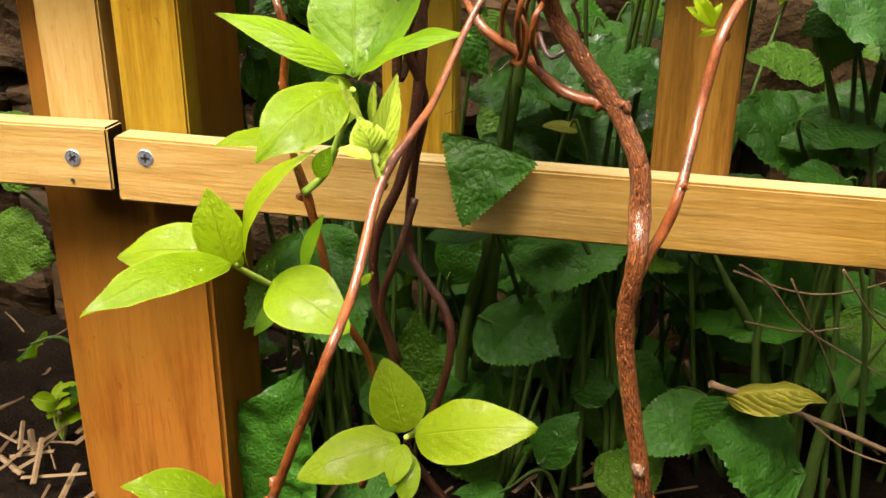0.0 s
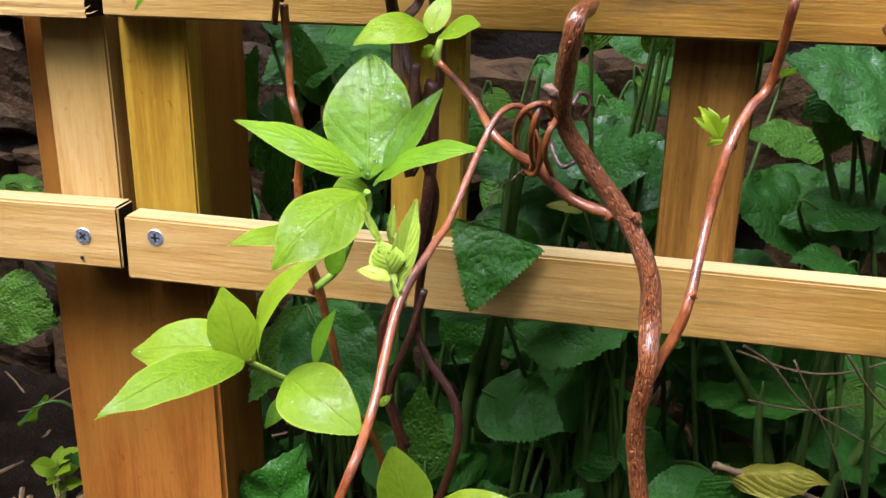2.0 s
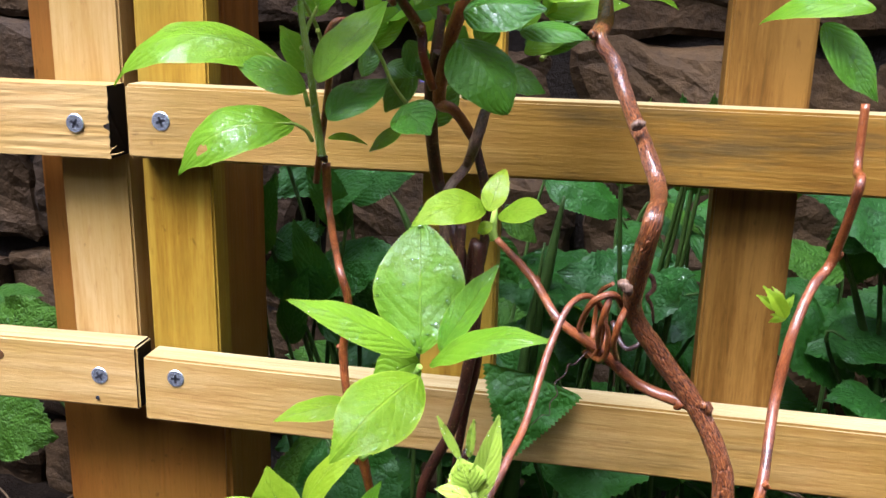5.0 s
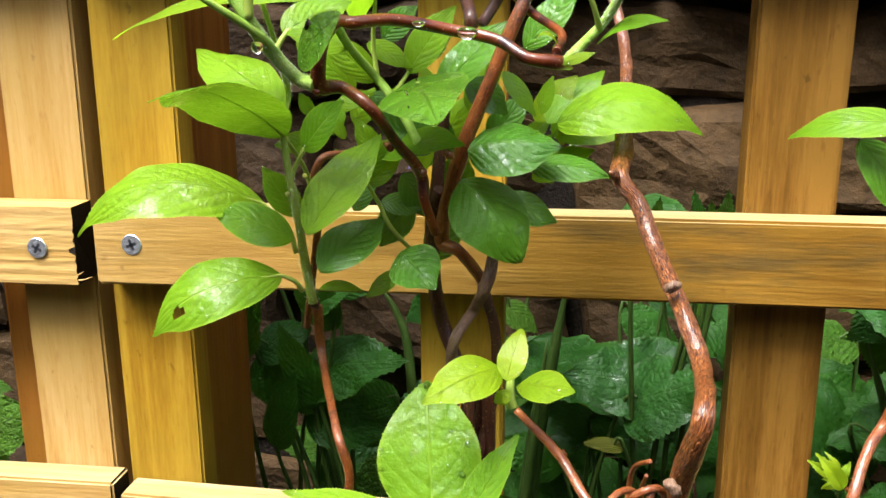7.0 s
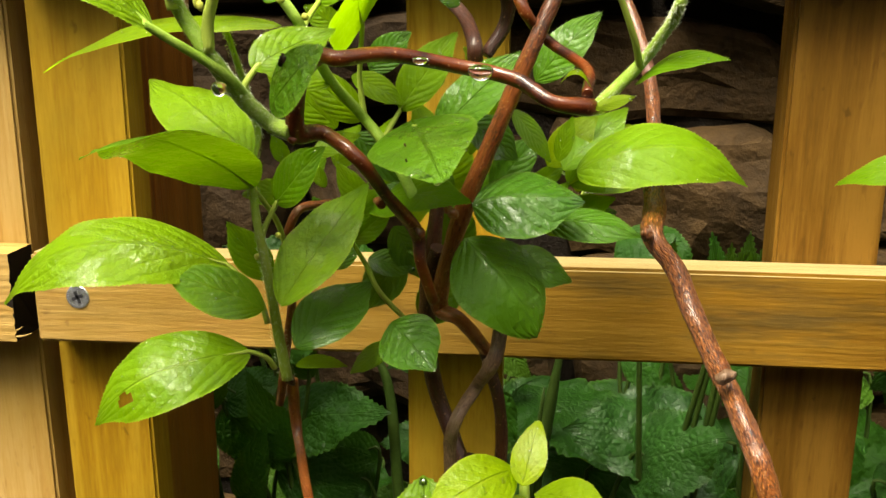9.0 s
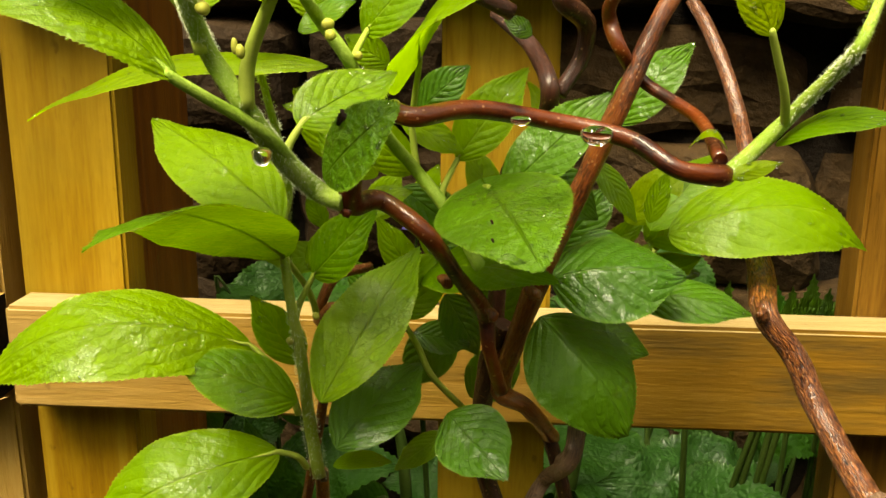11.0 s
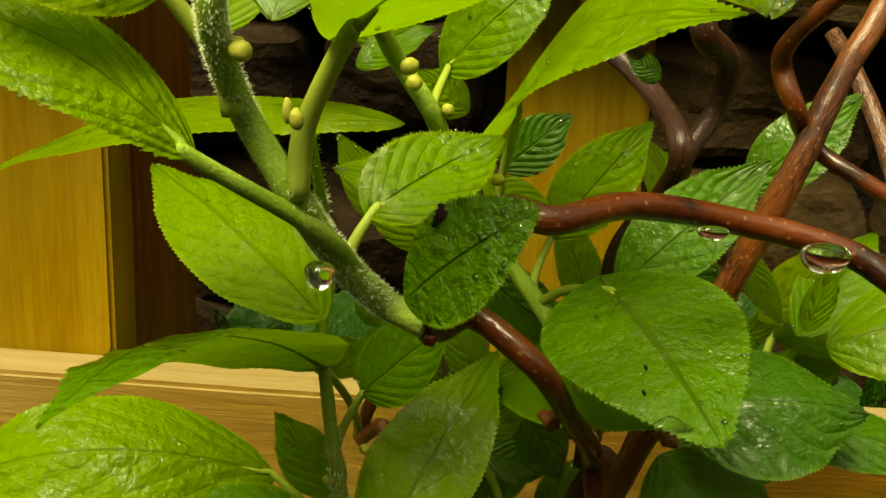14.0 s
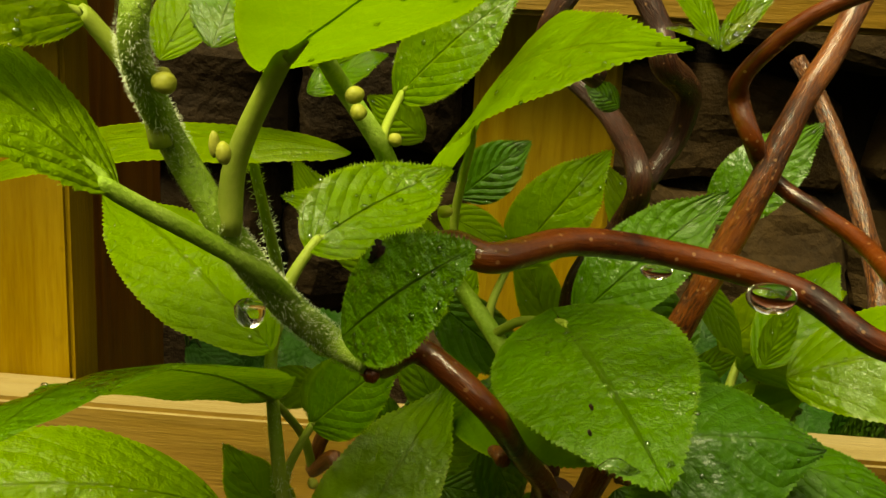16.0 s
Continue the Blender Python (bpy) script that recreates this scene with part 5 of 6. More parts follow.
leaf(vine, (-0.094, 0.312, 0.371), (-0.0997, 0.3370, 0.4148), 0.68, (0, -0.9, 0.35), 0.02, 0.1, LEAF, shape=0.92, blunt=True, label='large upright leaf beaded with rain')  # Y1
leaf(vine, (-0.0937, 0.3019, 0.375), (-0.1384, 0.2922, 0.395), 0.27, (0.15, -0.62, 0.78), 0.09, -0.2, LEAF)  # Y2
leaf(vine, (-0.0883, 0.2972, 0.3736), (-0.0439, 0.2758, 0.3932), 0.27, (-0.1, -0.45, 0.88), 0.13, -0.2, LEAF)  # Y3
leaf(vine, (-0.086, 0.306, 0.375), (-0.067, 0.318, 0.406), 0.32, (-0.3, -0.8, 0.5), 0.02, 0.25, LEAF)  # Y4
leaf(vine, (-0.097, 0.325, 0.363), (-0.116, 0.325, 0.352), 0.9, (0, -0.93, 0.36), 0.02, 0.05, LEAF, shape=0.7)  # Y0
leaf(vine, (-0.090, 0.290, 0.372), (-0.1145, 0.262, 0.351), 0.60, (0.15, -0.62, 0.75), 0.16, -0.25, LEAF_YOUNG, shape=0.85, ripple=0.8)  # Y5
leaf(vine, (-0.119, 0.318, 0.346), (-0.147, 0.300, 0.344), 0.36, (0, -0.45, 0.9), 0.08, -0.1, LEAF_YOUNG)  # Y6
leaf(vine, (-0.112, 0.318, 0.329), (-0.106, 0.318, 0.342), 0.6, (0, -0.93, 0.36), 0.05, 0.1, LEAF)  # Ysm
leaf(vine, (-0.063, 0.226, 0.363), (-0.057, 0.228, 0.390), 0.26, (0.3, -0.9, 0.2), 0.05, 0.3, LEAF_BUD, ripple=0.4)  # C1
leaf(vine, (-0.063, 0.224, 0.368), (-0.067, 0.224, 0.378), 0.95, (0, -0.93, 0.36), 0.12, -0.2, LEAF_BUD, ripple=0.4, shape=0.7)  # C2
leaf(vine, (-0.063, 0.222, 0.367), (-0.073, 0.222, 0.369), 0.5, (0, -0.45, 0.9), 0.1, 0.2, LEAF_BUD, ripple=0.4)  # C3
leaf(vine, (-0.067, 0.228, 0.375), (-0.074, 0.228, 0.388), 0.16, (0, -0.93, 0.36), 0.0, 0.2, LEAF_BUD, ripple=0.4)  # C4
leaf(vine, (-0.065, 0.230, 0.375), (-0.064, 0.230, 0.387), 0.2, (0, -0.93, 0.36), 0.05, 0.3, LEAF_BUD, ripple=0.4)  # C5
leaf(vine, (-0.062, 0.224, 0.362), (-0.059, 0.224, 0.368), 0.3, (0, -0.93, 0.36), 0.05, 0.2, LEAF_BUD, ripple=0.4)  # C6
leaf(vine, (-0.062, 0.203, 0.337), (-0.058, 0.203, 0.341), 0.4, (0, -0.93, 0.36), 0.05, -0.3, LEAF_YOUNG, teeth=0)  # C7
tube("shoot", vine, [(-0.060, 0.225, 0.359), (-0.062, 0.225, 0.363), (-0.064, 0.225, 0.371)], [.0015, .0015, .001], SHOOT_PALE, sides=8)
leaf(vine, (-0.135, 0.282, 0.305), (-0.173, 0.240, 0.298), 0.34, (0.1, -0.5, 0.86), 0.14, -0.12, LEAF_YOUNG)  # W1
leaf(vine, (-0.140, 0.292, 0.304), (-0.183, 0.284, 0.302), 0.58, (0.1, -0.7, 0.7), 0.13, -0.1, LEAF_YOUNG)  # W2
leaf(vine, (-0.138, 0.288, 0.301), (-0.1465, 0.291, 0.331), 0.62, (0.1, -0.85, 0.45), 0.06, 0.12, LEAF_YOUNG, ripple=0.4)  # W3
leaf(vine, (-0.134, 0.295, 0.298), (-0.102, 0.290, 0.349), 0.24, (-0.75, -0.6, 0.4), 0.2, -0.1, LEAF_YOUNG)  # W4
leaf(vine, (-0.122, 0.290, 0.296), (-0.086, 0.271, 0.286), 0.64, (0.2, -0.72, 0.66), 0.08, -0.03, LEAF_YOUNG, shape=0.7, blunt=True)  # W5
leaf(vine, (-0.126, 0.310, 0.278), (-0.136, 0.300, 0.265), 0.42, (0, -0.72, 0.7), 0.1, 0.05, LEAF)  # W6
leaf(vine, (-0.120, 0.318, 0.288), (-0.110, 0.318, 0.314), 0.36, (-0.6, -0.7, 0.4), 0.04, 0.1, LEAF)  # W7
leaf(vine, (-0.140, 0.300, 0.295), (-0.138, 0.300, 0.301), 0.5, (0, -0.93, 0.36), 0.1, 0.1, LEAF_YOUNG)  # W8
leaf(vine, (-0.081, 0.335, 0.204), (-0.093, 0.345, 0.236), 0.72, (0, -0.85, 0.5), 0.05, -0.1, LEAF_YOUNG, shape=0.68, blunt=True)  # Z1
leaf(vine, (-0.076, 0.333, 0.204), (-0.020, 0.325, 0.221), 0.5, (0, -0.65, 0.75), 0.06, -0.1, LEAF_YOUNG, shape=0.7, blunt=True)  # Z2
leaf(vine, (-0.083, 0.333, 0.201), (-0.127, 0.315, 0.186), 0.52, (0, -0.6, 0.8), 0.08, -0.1, LEAF_YOUNG, shape=0.7, blunt=True)  # Z3
leaf(vine, (-0.080, 0.330, 0.201), (-0.083, 0.315, 0.188), 0.6, (0, -0.7, 0.7), 0.1, -0.1, LEAF_YOUNG)  # Z4
leaf(vine, (-0.078, 0.330, 0.197), (-0.076, 0.315, 0.178), 0.5, (0, -0.7, 0.7), 0.1, -0.1, LEAF_YOUNG)  # Z5
tube("shoot", vine, [(-0.079, 0.364, 0.192), (-0.079, 0.348, 0.196), (-0.080, 0.333, 0.203)], [.0018, .0017, .0012], SHOOT_PALE, sides=8)
leaf(vine, (-0.156, 0.300, 0.179), (-0.193, 0.280, 0.197), 0.5, (0, -0.45, 0.9), 0.1, -0.1, LEAF_YOUNG)  # corner
leaf(vine, (-0.158, 0.300, 0.176), (-0.157, 0.300, 0.191), 0.4, (0, -0.93, 0.36), 0.1, -0.1, LEAF_YOUNG)  # corner2
leaf(vine, (-0.073, 0.320, 0.427), (-0.096, 0.300, 0.422), 0.5, (0.1, -0.65, 0.7), 0.16, -0.1, LEAF_YOUNG)  # N1l
leaf(vine, (-0.071, 0.313, 0.426), (-0.067, 0.325, 0.439), 0.5, (-0.1, -0.9, 0.4), 0.04, 0.08, LEAF_YOUNG, shape=0.72, blunt=True)  # N2
leaf(vine, (-0.068, 0.311, 0.425), (-0.050, 0.294, 0.431), 0.42, (0, -0.7, 0.7), 0.08, -0.05, LEAF_YOUNG, shape=1.1)  # N3
leaf(vine, (-0.070, 0.316, 0.421), (-0.075, 0.316, 0.417), 0.7, (0, -0.93, 0.36), 0.1, 0.1, LEAF_YOUNG)  # N4
leaf(vine, (0.033, 0.318, 0.393), (0.025, 0.318, 0.404), 0.38, (0, -0.93, 0.36), 0.1, 0.9, LEAF_YOUNG, rows=24, cols=5, curl=0.3)  # budleaf0
leaf(vine, (0.032, 0.320, 0.394), (0.035, 0.320, 0.401), 0.38, (0, -0.72, 0.7), 0.1, -0.6, LEAF_YOUNG, rows=24, cols=5, curl=0.3)  # budleaf1
leaf(vine, (0.031, 0.322, 0.394), (0.029, 0.322, 0.403), 0.38, (0.5,-.8,.3), 0.1, 0.7, LEAF_YOUNG, rows=24, cols=5, curl=0.3)  # budleaf2
leaf(vine, (0.031, 0.324, 0.394), (0.024, 0.324, 0.399), 0.38, (0, -0.93, 0.36), 0.1, 0.9, LEAF_YOUNG, rows=24, cols=5, curl=0.3)  # budleaf3
leaf(vine, (0.035, 0.326, 0.391), (0.029, 0.326, 0.389), 0.38, (0, -0.72, 0.7), 0.1, -0.6, LEAF_YOUNG, rows=24, cols=5, curl=0.3)  # budleaf4
leaf(vine, (0.033, 0.328, 0.390), (0.030, 0.328, 0.391), 0.38, (0.5,-.8,.3), 0.1, 0.7, LEAF_YOUNG, rows=24, cols=5, curl=0.3)  # budleaf5
knob(vine, "bud", (-0.1477, 0.2936, 0.5519), 0.00127, BUD, 0, (1, 1, 1))
knob(vine, "bud", (-0.1414, 0.2930, 0.5450), 0.0009, BUD, 1, (1, 1, 1.4))
knob(vine, "bud", (-0.1423, 0.2928, 0.5459), 0.00075, BUD, 2, (0.8, 0.8, 2))
knob(vine, "bud", (-0.1331, 0.3253, 0.5488), 0.00135, BUD, 3, (1, 1, 1))
knob(vine, "bud", (-0.1279, 0.3294, 0.5428), 0.00105, BUD, 4, (1, 1, 1))
knob(vine, "bud", (-0.1203, 0.3270, 0.5336), 0.0012, BUD, 5, (1, 1, 0.8))
knob(vine, "bud", (-0.1321, 0.3227, 0.5469), 0.0012, BUD, 6, (1, 1, 1))
knob(vine, "bud", (-0.1468, 0.2913, 0.5517), 0.00127, BUD, 7, (1, 1, 1))
knob(vine, "bud", (-0.1461, 0.3392, 0.4779), 0.00105, BUD, 8, (1, 1, 1))
knob(vine, "bud", (-0.140, 0.298, 0.297), 0.0012, BUD, 9, (1, 1, 1))
knob(vine, "bud", (-0.1400, 0.3394, 0.4842), 0.00097, BUD, 10, (1, 1, 1))
tube("shoot", vine, [(-0.0692, 0.3204, 0.4136), (-0.0702, 0.3218, 0.4171), (-0.0706, 0.3306, 0.4227)], [.0017, .0016, .0011], SHOOT_PALE, sides=8)
knob(vine, "leaf_spot", (-0.1001, 0.3091, 0.5139), 0.0004, BARK_DARK, 1, (0.7, 0.35, 1.0))
knob(vine, "leaf_spot", (-0.0999, 0.3097, 0.5102), 0.0004, BARK_DARK, 1, (0.7, 0.35, 1.0))

leaf(vine, (-0.1271, 0.3037, 0.5317), (-0.1266, 0.3028, 0.5349), 0.55, (0.3, -0.9, 0.2), 0.2, 0.9, BARK_DARK, rows=14, cols=3, label="dry brown scrap of a dead bract").name = "bract"
# a young downy shoot tip beside the right-hand leaf
tube("shoot", vine, [(-0.0603, 0.3974, 0.4730), (-0.0548, 0.4078, 0.4811), (-0.0511, 0.4145, 0.4888)], [.0012, .0011, .0008], SHOOT_PALE, "downy pale shoot tip", sides=8)
for k, (dx, dz, w) in enumerate(((-0.006, 0.013, 0.34), (0.001, 0.017, 0.30), (0.008, 0.014, 0.32), (0.013, 0.007, 0.30), (-0.010, 0.006, 0.34))):
    leaf(vine, (-0.0511, 0.4122, 0.4869), (-0.0511 + dx, 0.4082 - 0.002 * k, 0.4869 + dz), w, (0.1, -0.85, 0.5), 0.08, 0.3, LEAF_DOWN, rows=30, cols=4, seed=k)
hairs(vine, [(-0.0510, 0.4114, 0.4849), (-0.0501, 0.4105, 0.4923), (-0.0493, 0.4090, 0.4998)], [.002, .004, .003], 700, 0.0016, HAIR, 6)

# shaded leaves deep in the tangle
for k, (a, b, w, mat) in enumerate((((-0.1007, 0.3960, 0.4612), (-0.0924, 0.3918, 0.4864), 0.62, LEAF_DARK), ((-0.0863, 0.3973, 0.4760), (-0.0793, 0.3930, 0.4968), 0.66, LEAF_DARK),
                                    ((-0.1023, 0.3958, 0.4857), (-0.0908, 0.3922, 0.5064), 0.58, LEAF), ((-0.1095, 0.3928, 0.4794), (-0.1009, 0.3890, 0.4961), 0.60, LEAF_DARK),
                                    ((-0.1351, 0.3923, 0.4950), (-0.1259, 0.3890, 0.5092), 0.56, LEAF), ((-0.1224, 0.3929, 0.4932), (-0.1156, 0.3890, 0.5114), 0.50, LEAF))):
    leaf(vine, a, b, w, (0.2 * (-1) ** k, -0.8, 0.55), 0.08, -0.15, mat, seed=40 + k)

# ---- herbs behind the trellis ----
HERBS = [thing("herb_plant", "leafy dark green herb with wrinkled leaves growing behind the trellis", "plant", "herbs behind the trellis", at)
         for at in ((-0.62, 0.62, 0.0), (-0.44, 0.66, 0.0), (-0.20, 0.60, 0.0), (-0.10, 0.66, 0.0), (-0.02, 0.60, 0.0), (0.07, 0.66, 0.0), (0.16, 0.60, 0.0), (0.27, 0.66, 0.0), (0.40, 0.62, 0.0))]


def herb_leaf(base, tip, width, face, bend, fold, mat, stalk=True, **shape):
    """A leaf on a long stalk from the crown of the nearest herb."""
    base = Vector(base)
    plant = min(HERBS, key=lambda h: abs(h.location.x - base.x) + 0.5 * abs(h.location.y - base.y))
    ob = leaf(plant, base, tip, width, face, bend, fold, mat, rows=44, cols=7, ripple=1.8, seed=int(base.x * 9000 + base.z * 7000) % 997, **{"shape": 0.68, "teeth": 60, **shape})
    if stalk:
        root = plant.location + Vector((0.045 * math.sin(base.z * 190), 0.035 * math.cos(base.x * 170), -0.01))
        mid = root.lerp(base, 0.55) + Vector((0.012 * math.sin(base.x * 310), 0, 0.03)) + (base - root) * 0.04
        pts = [p - base for p in (root, mid, base, base + (Vector(tip) - base) * 0.3 - Vector(face).normalized() * 0.001)]
        part("leaf_stalk", tube_bm(pts, [0.0024, 0.0017, 0.0012, 0.0005], 8, 5, 0.05), STALK, ob)
    return ob

herb_leaf((-0.058, 0.430, 0.317), (-0.069, 0.413, 0.277), 1.2, (0.05, -0.95, 0.3), 0.03, -0.05, LEAF_HERB, stalk=False, wedge=True)
herb_leaf((-0.021, 0.530, 0.322), (0.024, 0.500, 0.354), 0.75, (0, -0.72, 0.7), 0.06, -0.1, LEAF_HERB_WET)
herb_leaf((0.174, 0.560, 0.360), (0.081, 0.530, 0.396), 0.62, (-0.2,-.66,.72), 0.08, -0.1, LEAF_HERB_WET)
herb_leaf((0.129, 0.560, 0.376), (0.122, 0.560, 0.336), 0.8, (0, -0.93, 0.36), 0.04, -0.1, LEAF_HERB)
herb_leaf((0.137, 0.510, 0.282), (0.096, 0.490, 0.291), 0.6, (0, -0.45, 0.9), 0.12, -0.1, LEAF_HERB)
herb_leaf((-0.540, 0.660, 0.141), (-0.467, 0.650, 0.130), 0.9, (0, -0.93, 0.36), 0.05, -0.1, LEAF_HERB_PALE)
herb_leaf((-0.558, 0.700, 0.228), (-0.492, 0.690, 0.241), 0.5, (0, -0.45, 0.9), 0.08, -0.1, LEAF_HERB_PALE)
herb_leaf((-0.245, 0.500, -0.002), (-0.189, 0.490, 0.137), 0.62, (0, -0.93, 0.36), 0.05, -0.04, LEAF_HERB, teeth=24)
herb_leaf((-0.187, 0.500, 0.234), (-0.138, 0.460, 0.172), 0.75, (0, -0.93, 0.36), 0.05, -0.05, LEAF_HERB)
herb_leaf((-0.108, 0.500, 0.116), (-0.112, 0.500, 0.188), 0.5, (0, -0.93, 0.36), 0.03, 0.05, LEAF_HERB_PALE)
herb_leaf((-0.076, 0.530, 0.171), (-0.020, 0.500, 0.164), 0.8, (0, -0.72, 0.7), 0.08, -0.1, LEAF_HERB)
herb_leaf((-0.012, 0.550, 0.106), (0.021, 0.550, 0.137), 0.7, (0, -0.72, 0.7), 0.06, -0.1, LEAF_HERB)
herb_leaf((0.081, 0.530, 0.122), (0.023, 0.500, 0.099), 0.6, (0, -0.72, 0.7), 0.1, -0.1, LEAF_HERB)
herb_leaf((0.133, 0.500, 0.098), (0.067, 0.470, 0.138), 0.75, (0, -0.72, 0.7), 0.08, -0.1, LEAF_HERB)
herb_leaf((0.084, 0.490, 0.151), (0.065, 0.490, 0.116), 0.7, (0, -0.93, 0.36), 0.04, -0.1, LEAF_HERB)
herb_leaf((0.041, 0.600, 0.176), (0.004, 0.600, 0.199), 0.7, (0, -0.72, 0.7), 0.04, -0.1, LEAF_HERB)
herb_leaf((-0.064, 0.500, 0.245), (-0.106, 0.500, 0.234), 0.5, (0, -0.45, 0.9), 0.1, -0.1, LEAF_HERB)
herb_leaf((-0.017, 0.520, 0.241), (-0.059, 0.520, 0.226), 0.4, (0, -0.45, 0.9), 0.1, -0.1, LEAF_HERB)
herb_leaf((-0.029, 0.500, 0.082), (-0.006, 0.500, 0.125), 0.6, (0, -0.72, 0.7), 0.1, -0.1, LEAF_HERB)
herb_leaf((-0.103, 0.560, 0.180), (-0.084, 0.560, 0.232), 0.6, (0, -0.72, 0.7), 0.1, -0.1, LEAF_HERB)
herb_leaf((0.061, 0.660, 0.111), (0.104, 0.660, 0.155), 0.7, (0, -0.93, 0.36), 0.1, -0.1, LEAF_HERB)
herb_leaf((-0.018, 0.520, 0.303), (-0.041, 0.520, 0.305), 0.4, (0, -0.45, 0.9), 0.1, -0.1, LEAF_YELLOWED)
herb_leaf((-0.209, 0.560, 0.370), (-0.171, 0.560, 0.385), 0.8, (0, -0.72, 0.7), 0.1, -0.1, LEAF_HERB)
herb_leaf((-0.239, 0.560, 0.332), (-0.205, 0.560, 0.295), 0.7, (0, -0.93, 0.36), 0.05, -0.1, LEAF_HERB)
herb_leaf((-0.097, 0.540, 0.356), (-0.076, 0.540, 0.329), 0.7, (0, -0.93, 0.36), 0.05, -0.1, LEAF_HERB)
herb_leaf((0.006, 0.600, 0.372), (0.036, 0.600, 0.352), 0.4, (0, -0.45, 0.9), 0.1, -0.1, LEAF_HERB_PALE)
herb_leaf((-0.221, 0.580, 0.313), (-0.143, 0.550, 0.337), 0.5, (0, -0.72, 0.7), 0.06, -0.1, LEAF_HERB)
herb_leaf((-0.239, 0.560, 0.334), (-0.203, 0.560, 0.352), 0.7, (0, -0.72, 0.7), 0.06, -0.1, LEAF_HERB)
herb_leaf((0.040, 0.560, 0.317), (-0.053, 0.530, 0.341), 0.62, (-0.15, -0.68, 0.72), 0.08, -0.1, LEAF_HERB_WET)
herb_leaf((0.059, 0.600, 0.255), (-0.021, 0.600, 0.264), 0.55, (0, -0.72, 0.7), 0.08, -0.1, LEAF_HERB)
herb_leaf((0.006, 0.620, 0.266), (-0.068, 0.620, 0.281), 0.6, (0, -0.72, 0.7), 0.08, -0.1, LEAF_HERB)
herb_leaf((0.032, 0.620, 0.348), (0.085, 0.620, 0.316), 0.6, (0, -0.72, 0.7), 0.08, -0.1, LEAF_HERB)
herb_leaf((-0.050, 0.600, 0.246), (-0.096, 0.600, 0.266), 0.6, (0, -0.93, 0.36), 0.08, -0.1, LEAF_HERB)
herb_leaf((0.120, 0.600, 0.276), (0.083, 0.600, 0.304), 0.6, (0, -0.72, 0.7), 0.08, -0.1, LEAF_HERB)
herb_leaf((-0.213, 0.570, 0.290), (-0.160, 0.570, 0.278), 0.6, (0, -0.93, 0.36), 0.08, -0.1, LEAF_HERB)
herb_leaf((-0.155, 0.580, 0.294), (-0.192, 0.580, 0.307), 0.6, (0, -0.93, 0.36), 0.08, -0.1, LEAF_HERB)
herb_leaf((-0.017, 0.620, 0.349), (0.021, 0.620, 0.328), 0.6, (0, -0.72, 0.7), 0.08, -0.1, LEAF_HERB)
herb_leaf((0.000, 0.640, 0.356), (0.053, 0.640, 0.343), 0.5, (0, -0.72, 0.7), 0.08, -0.1, LEAF_HERB)
herb_leaf((0.132, 0.560, 0.379), (0.104, 0.560, 0.357), 0.7, (0, -0.93, 0.36), 0.08, -0.1, LEAF_HERB)
herb_leaf((0.130, 0.500, 0.277), (0.101, 0.500, 0.294), 0.7, (0, -0.45, 0.9), 0.1, -0.1, LEAF_HERB)
herb_leaf((-0.524, 0.660, 0.205), (-0.455, 0.660, 0.240), 0.8, (0, -0.93, 0.36), 0.08, -0.1, LEAF_HERB_PALE)
herb_leaf((-0.197, 0.600, 0.363), (-0.155, 0.600, 0.381), 0.5, (0, -0.72, 0.7), 0.08, -0.1, LEAF_HERB)
herb_leaf((-0.092, 0.600, 0.358), (-0.069, 0.600, 0.340), 0.6, (0, -0.72, 0.7), 0.08, -0.1, LEAF_HERB_PALE)
herb_leaf((-0.254, 0.620, 0.401), (-0.221, 0.620, 0.380), 0.5, (0, -0.72, 0.7), 0.08, -0.1, LEAF_HERB)
herb_leaf((0.011, 0.620, 0.364), (0.039, 0.620, 0.381), 0.5, (0, -0.72, 0.7), 0.08, -0.1, LEAF_HERB)
herb_leaf((0.055, 0.600, 0.366), (0.064, 0.600, 0.396), 0.4, (0, -0.93, 0.36), 0.04, 0.1, LEAF_HERB)
herb_leaf((0.071, 0.600, 0.366), (0.082, 0.600, 0.385), 0.4, (0, -0.93, 0.36), 0.04, 0.1, LEAF_HERB_PALE)
herb_leaf((0.078, 0.600, 0.369), (0.061, 0.600, 0.372), 0.5, (0, -0.72, 0.7), 0.04, 0.1, LEAF_HERB)
herb_leaf((-0.159, 0.580, 0.273), (-0.202, 0.580, 0.298), 0.6, (0, -0.72, 0.7), 0.08, -0.1, LEAF_HERB)
herb_leaf((-0.035, 0.600, 0.283), (0.065, 0.600, 0.261), 0.45, (0, -0.72, 0.7), 0.08, -0.1, LEAF_HERB)
herb_leaf((-0.032, 0.600, 0.290), (-0.039, 0.600, 0.319), 0.5, (0, -0.93, 0.36), 0.08, -0.1, LEAF_HERB_PALE)
herb_leaf((0.015, 0.640, 0.258), (0.038, 0.640, 0.274), 0.6, (0, -0.93, 0.36), 0.08, -0.1, LEAF_HERB_PALE)
herb_leaf((-0.25, 0.56, 0.330), (-0.230, 0.545, 0.390), 0.35, (0, -0.9, 0.4), 0.05, 0.15, LEAF_HERB, teeth=40)
herb_leaf((-0.2, 0.56, 0.300), (-0.220, 0.545, 0.360), 0.35, (0, -0.9, 0.4), 0.05, 0.15, LEAF_HERB, teeth=40)
herb_leaf((-0.23, 0.56, 0.270), (-0.210, 0.545, 0.330), 0.35, (0, -0.9, 0.4), 0.05, 0.15, LEAF_HERB, teeth=40)
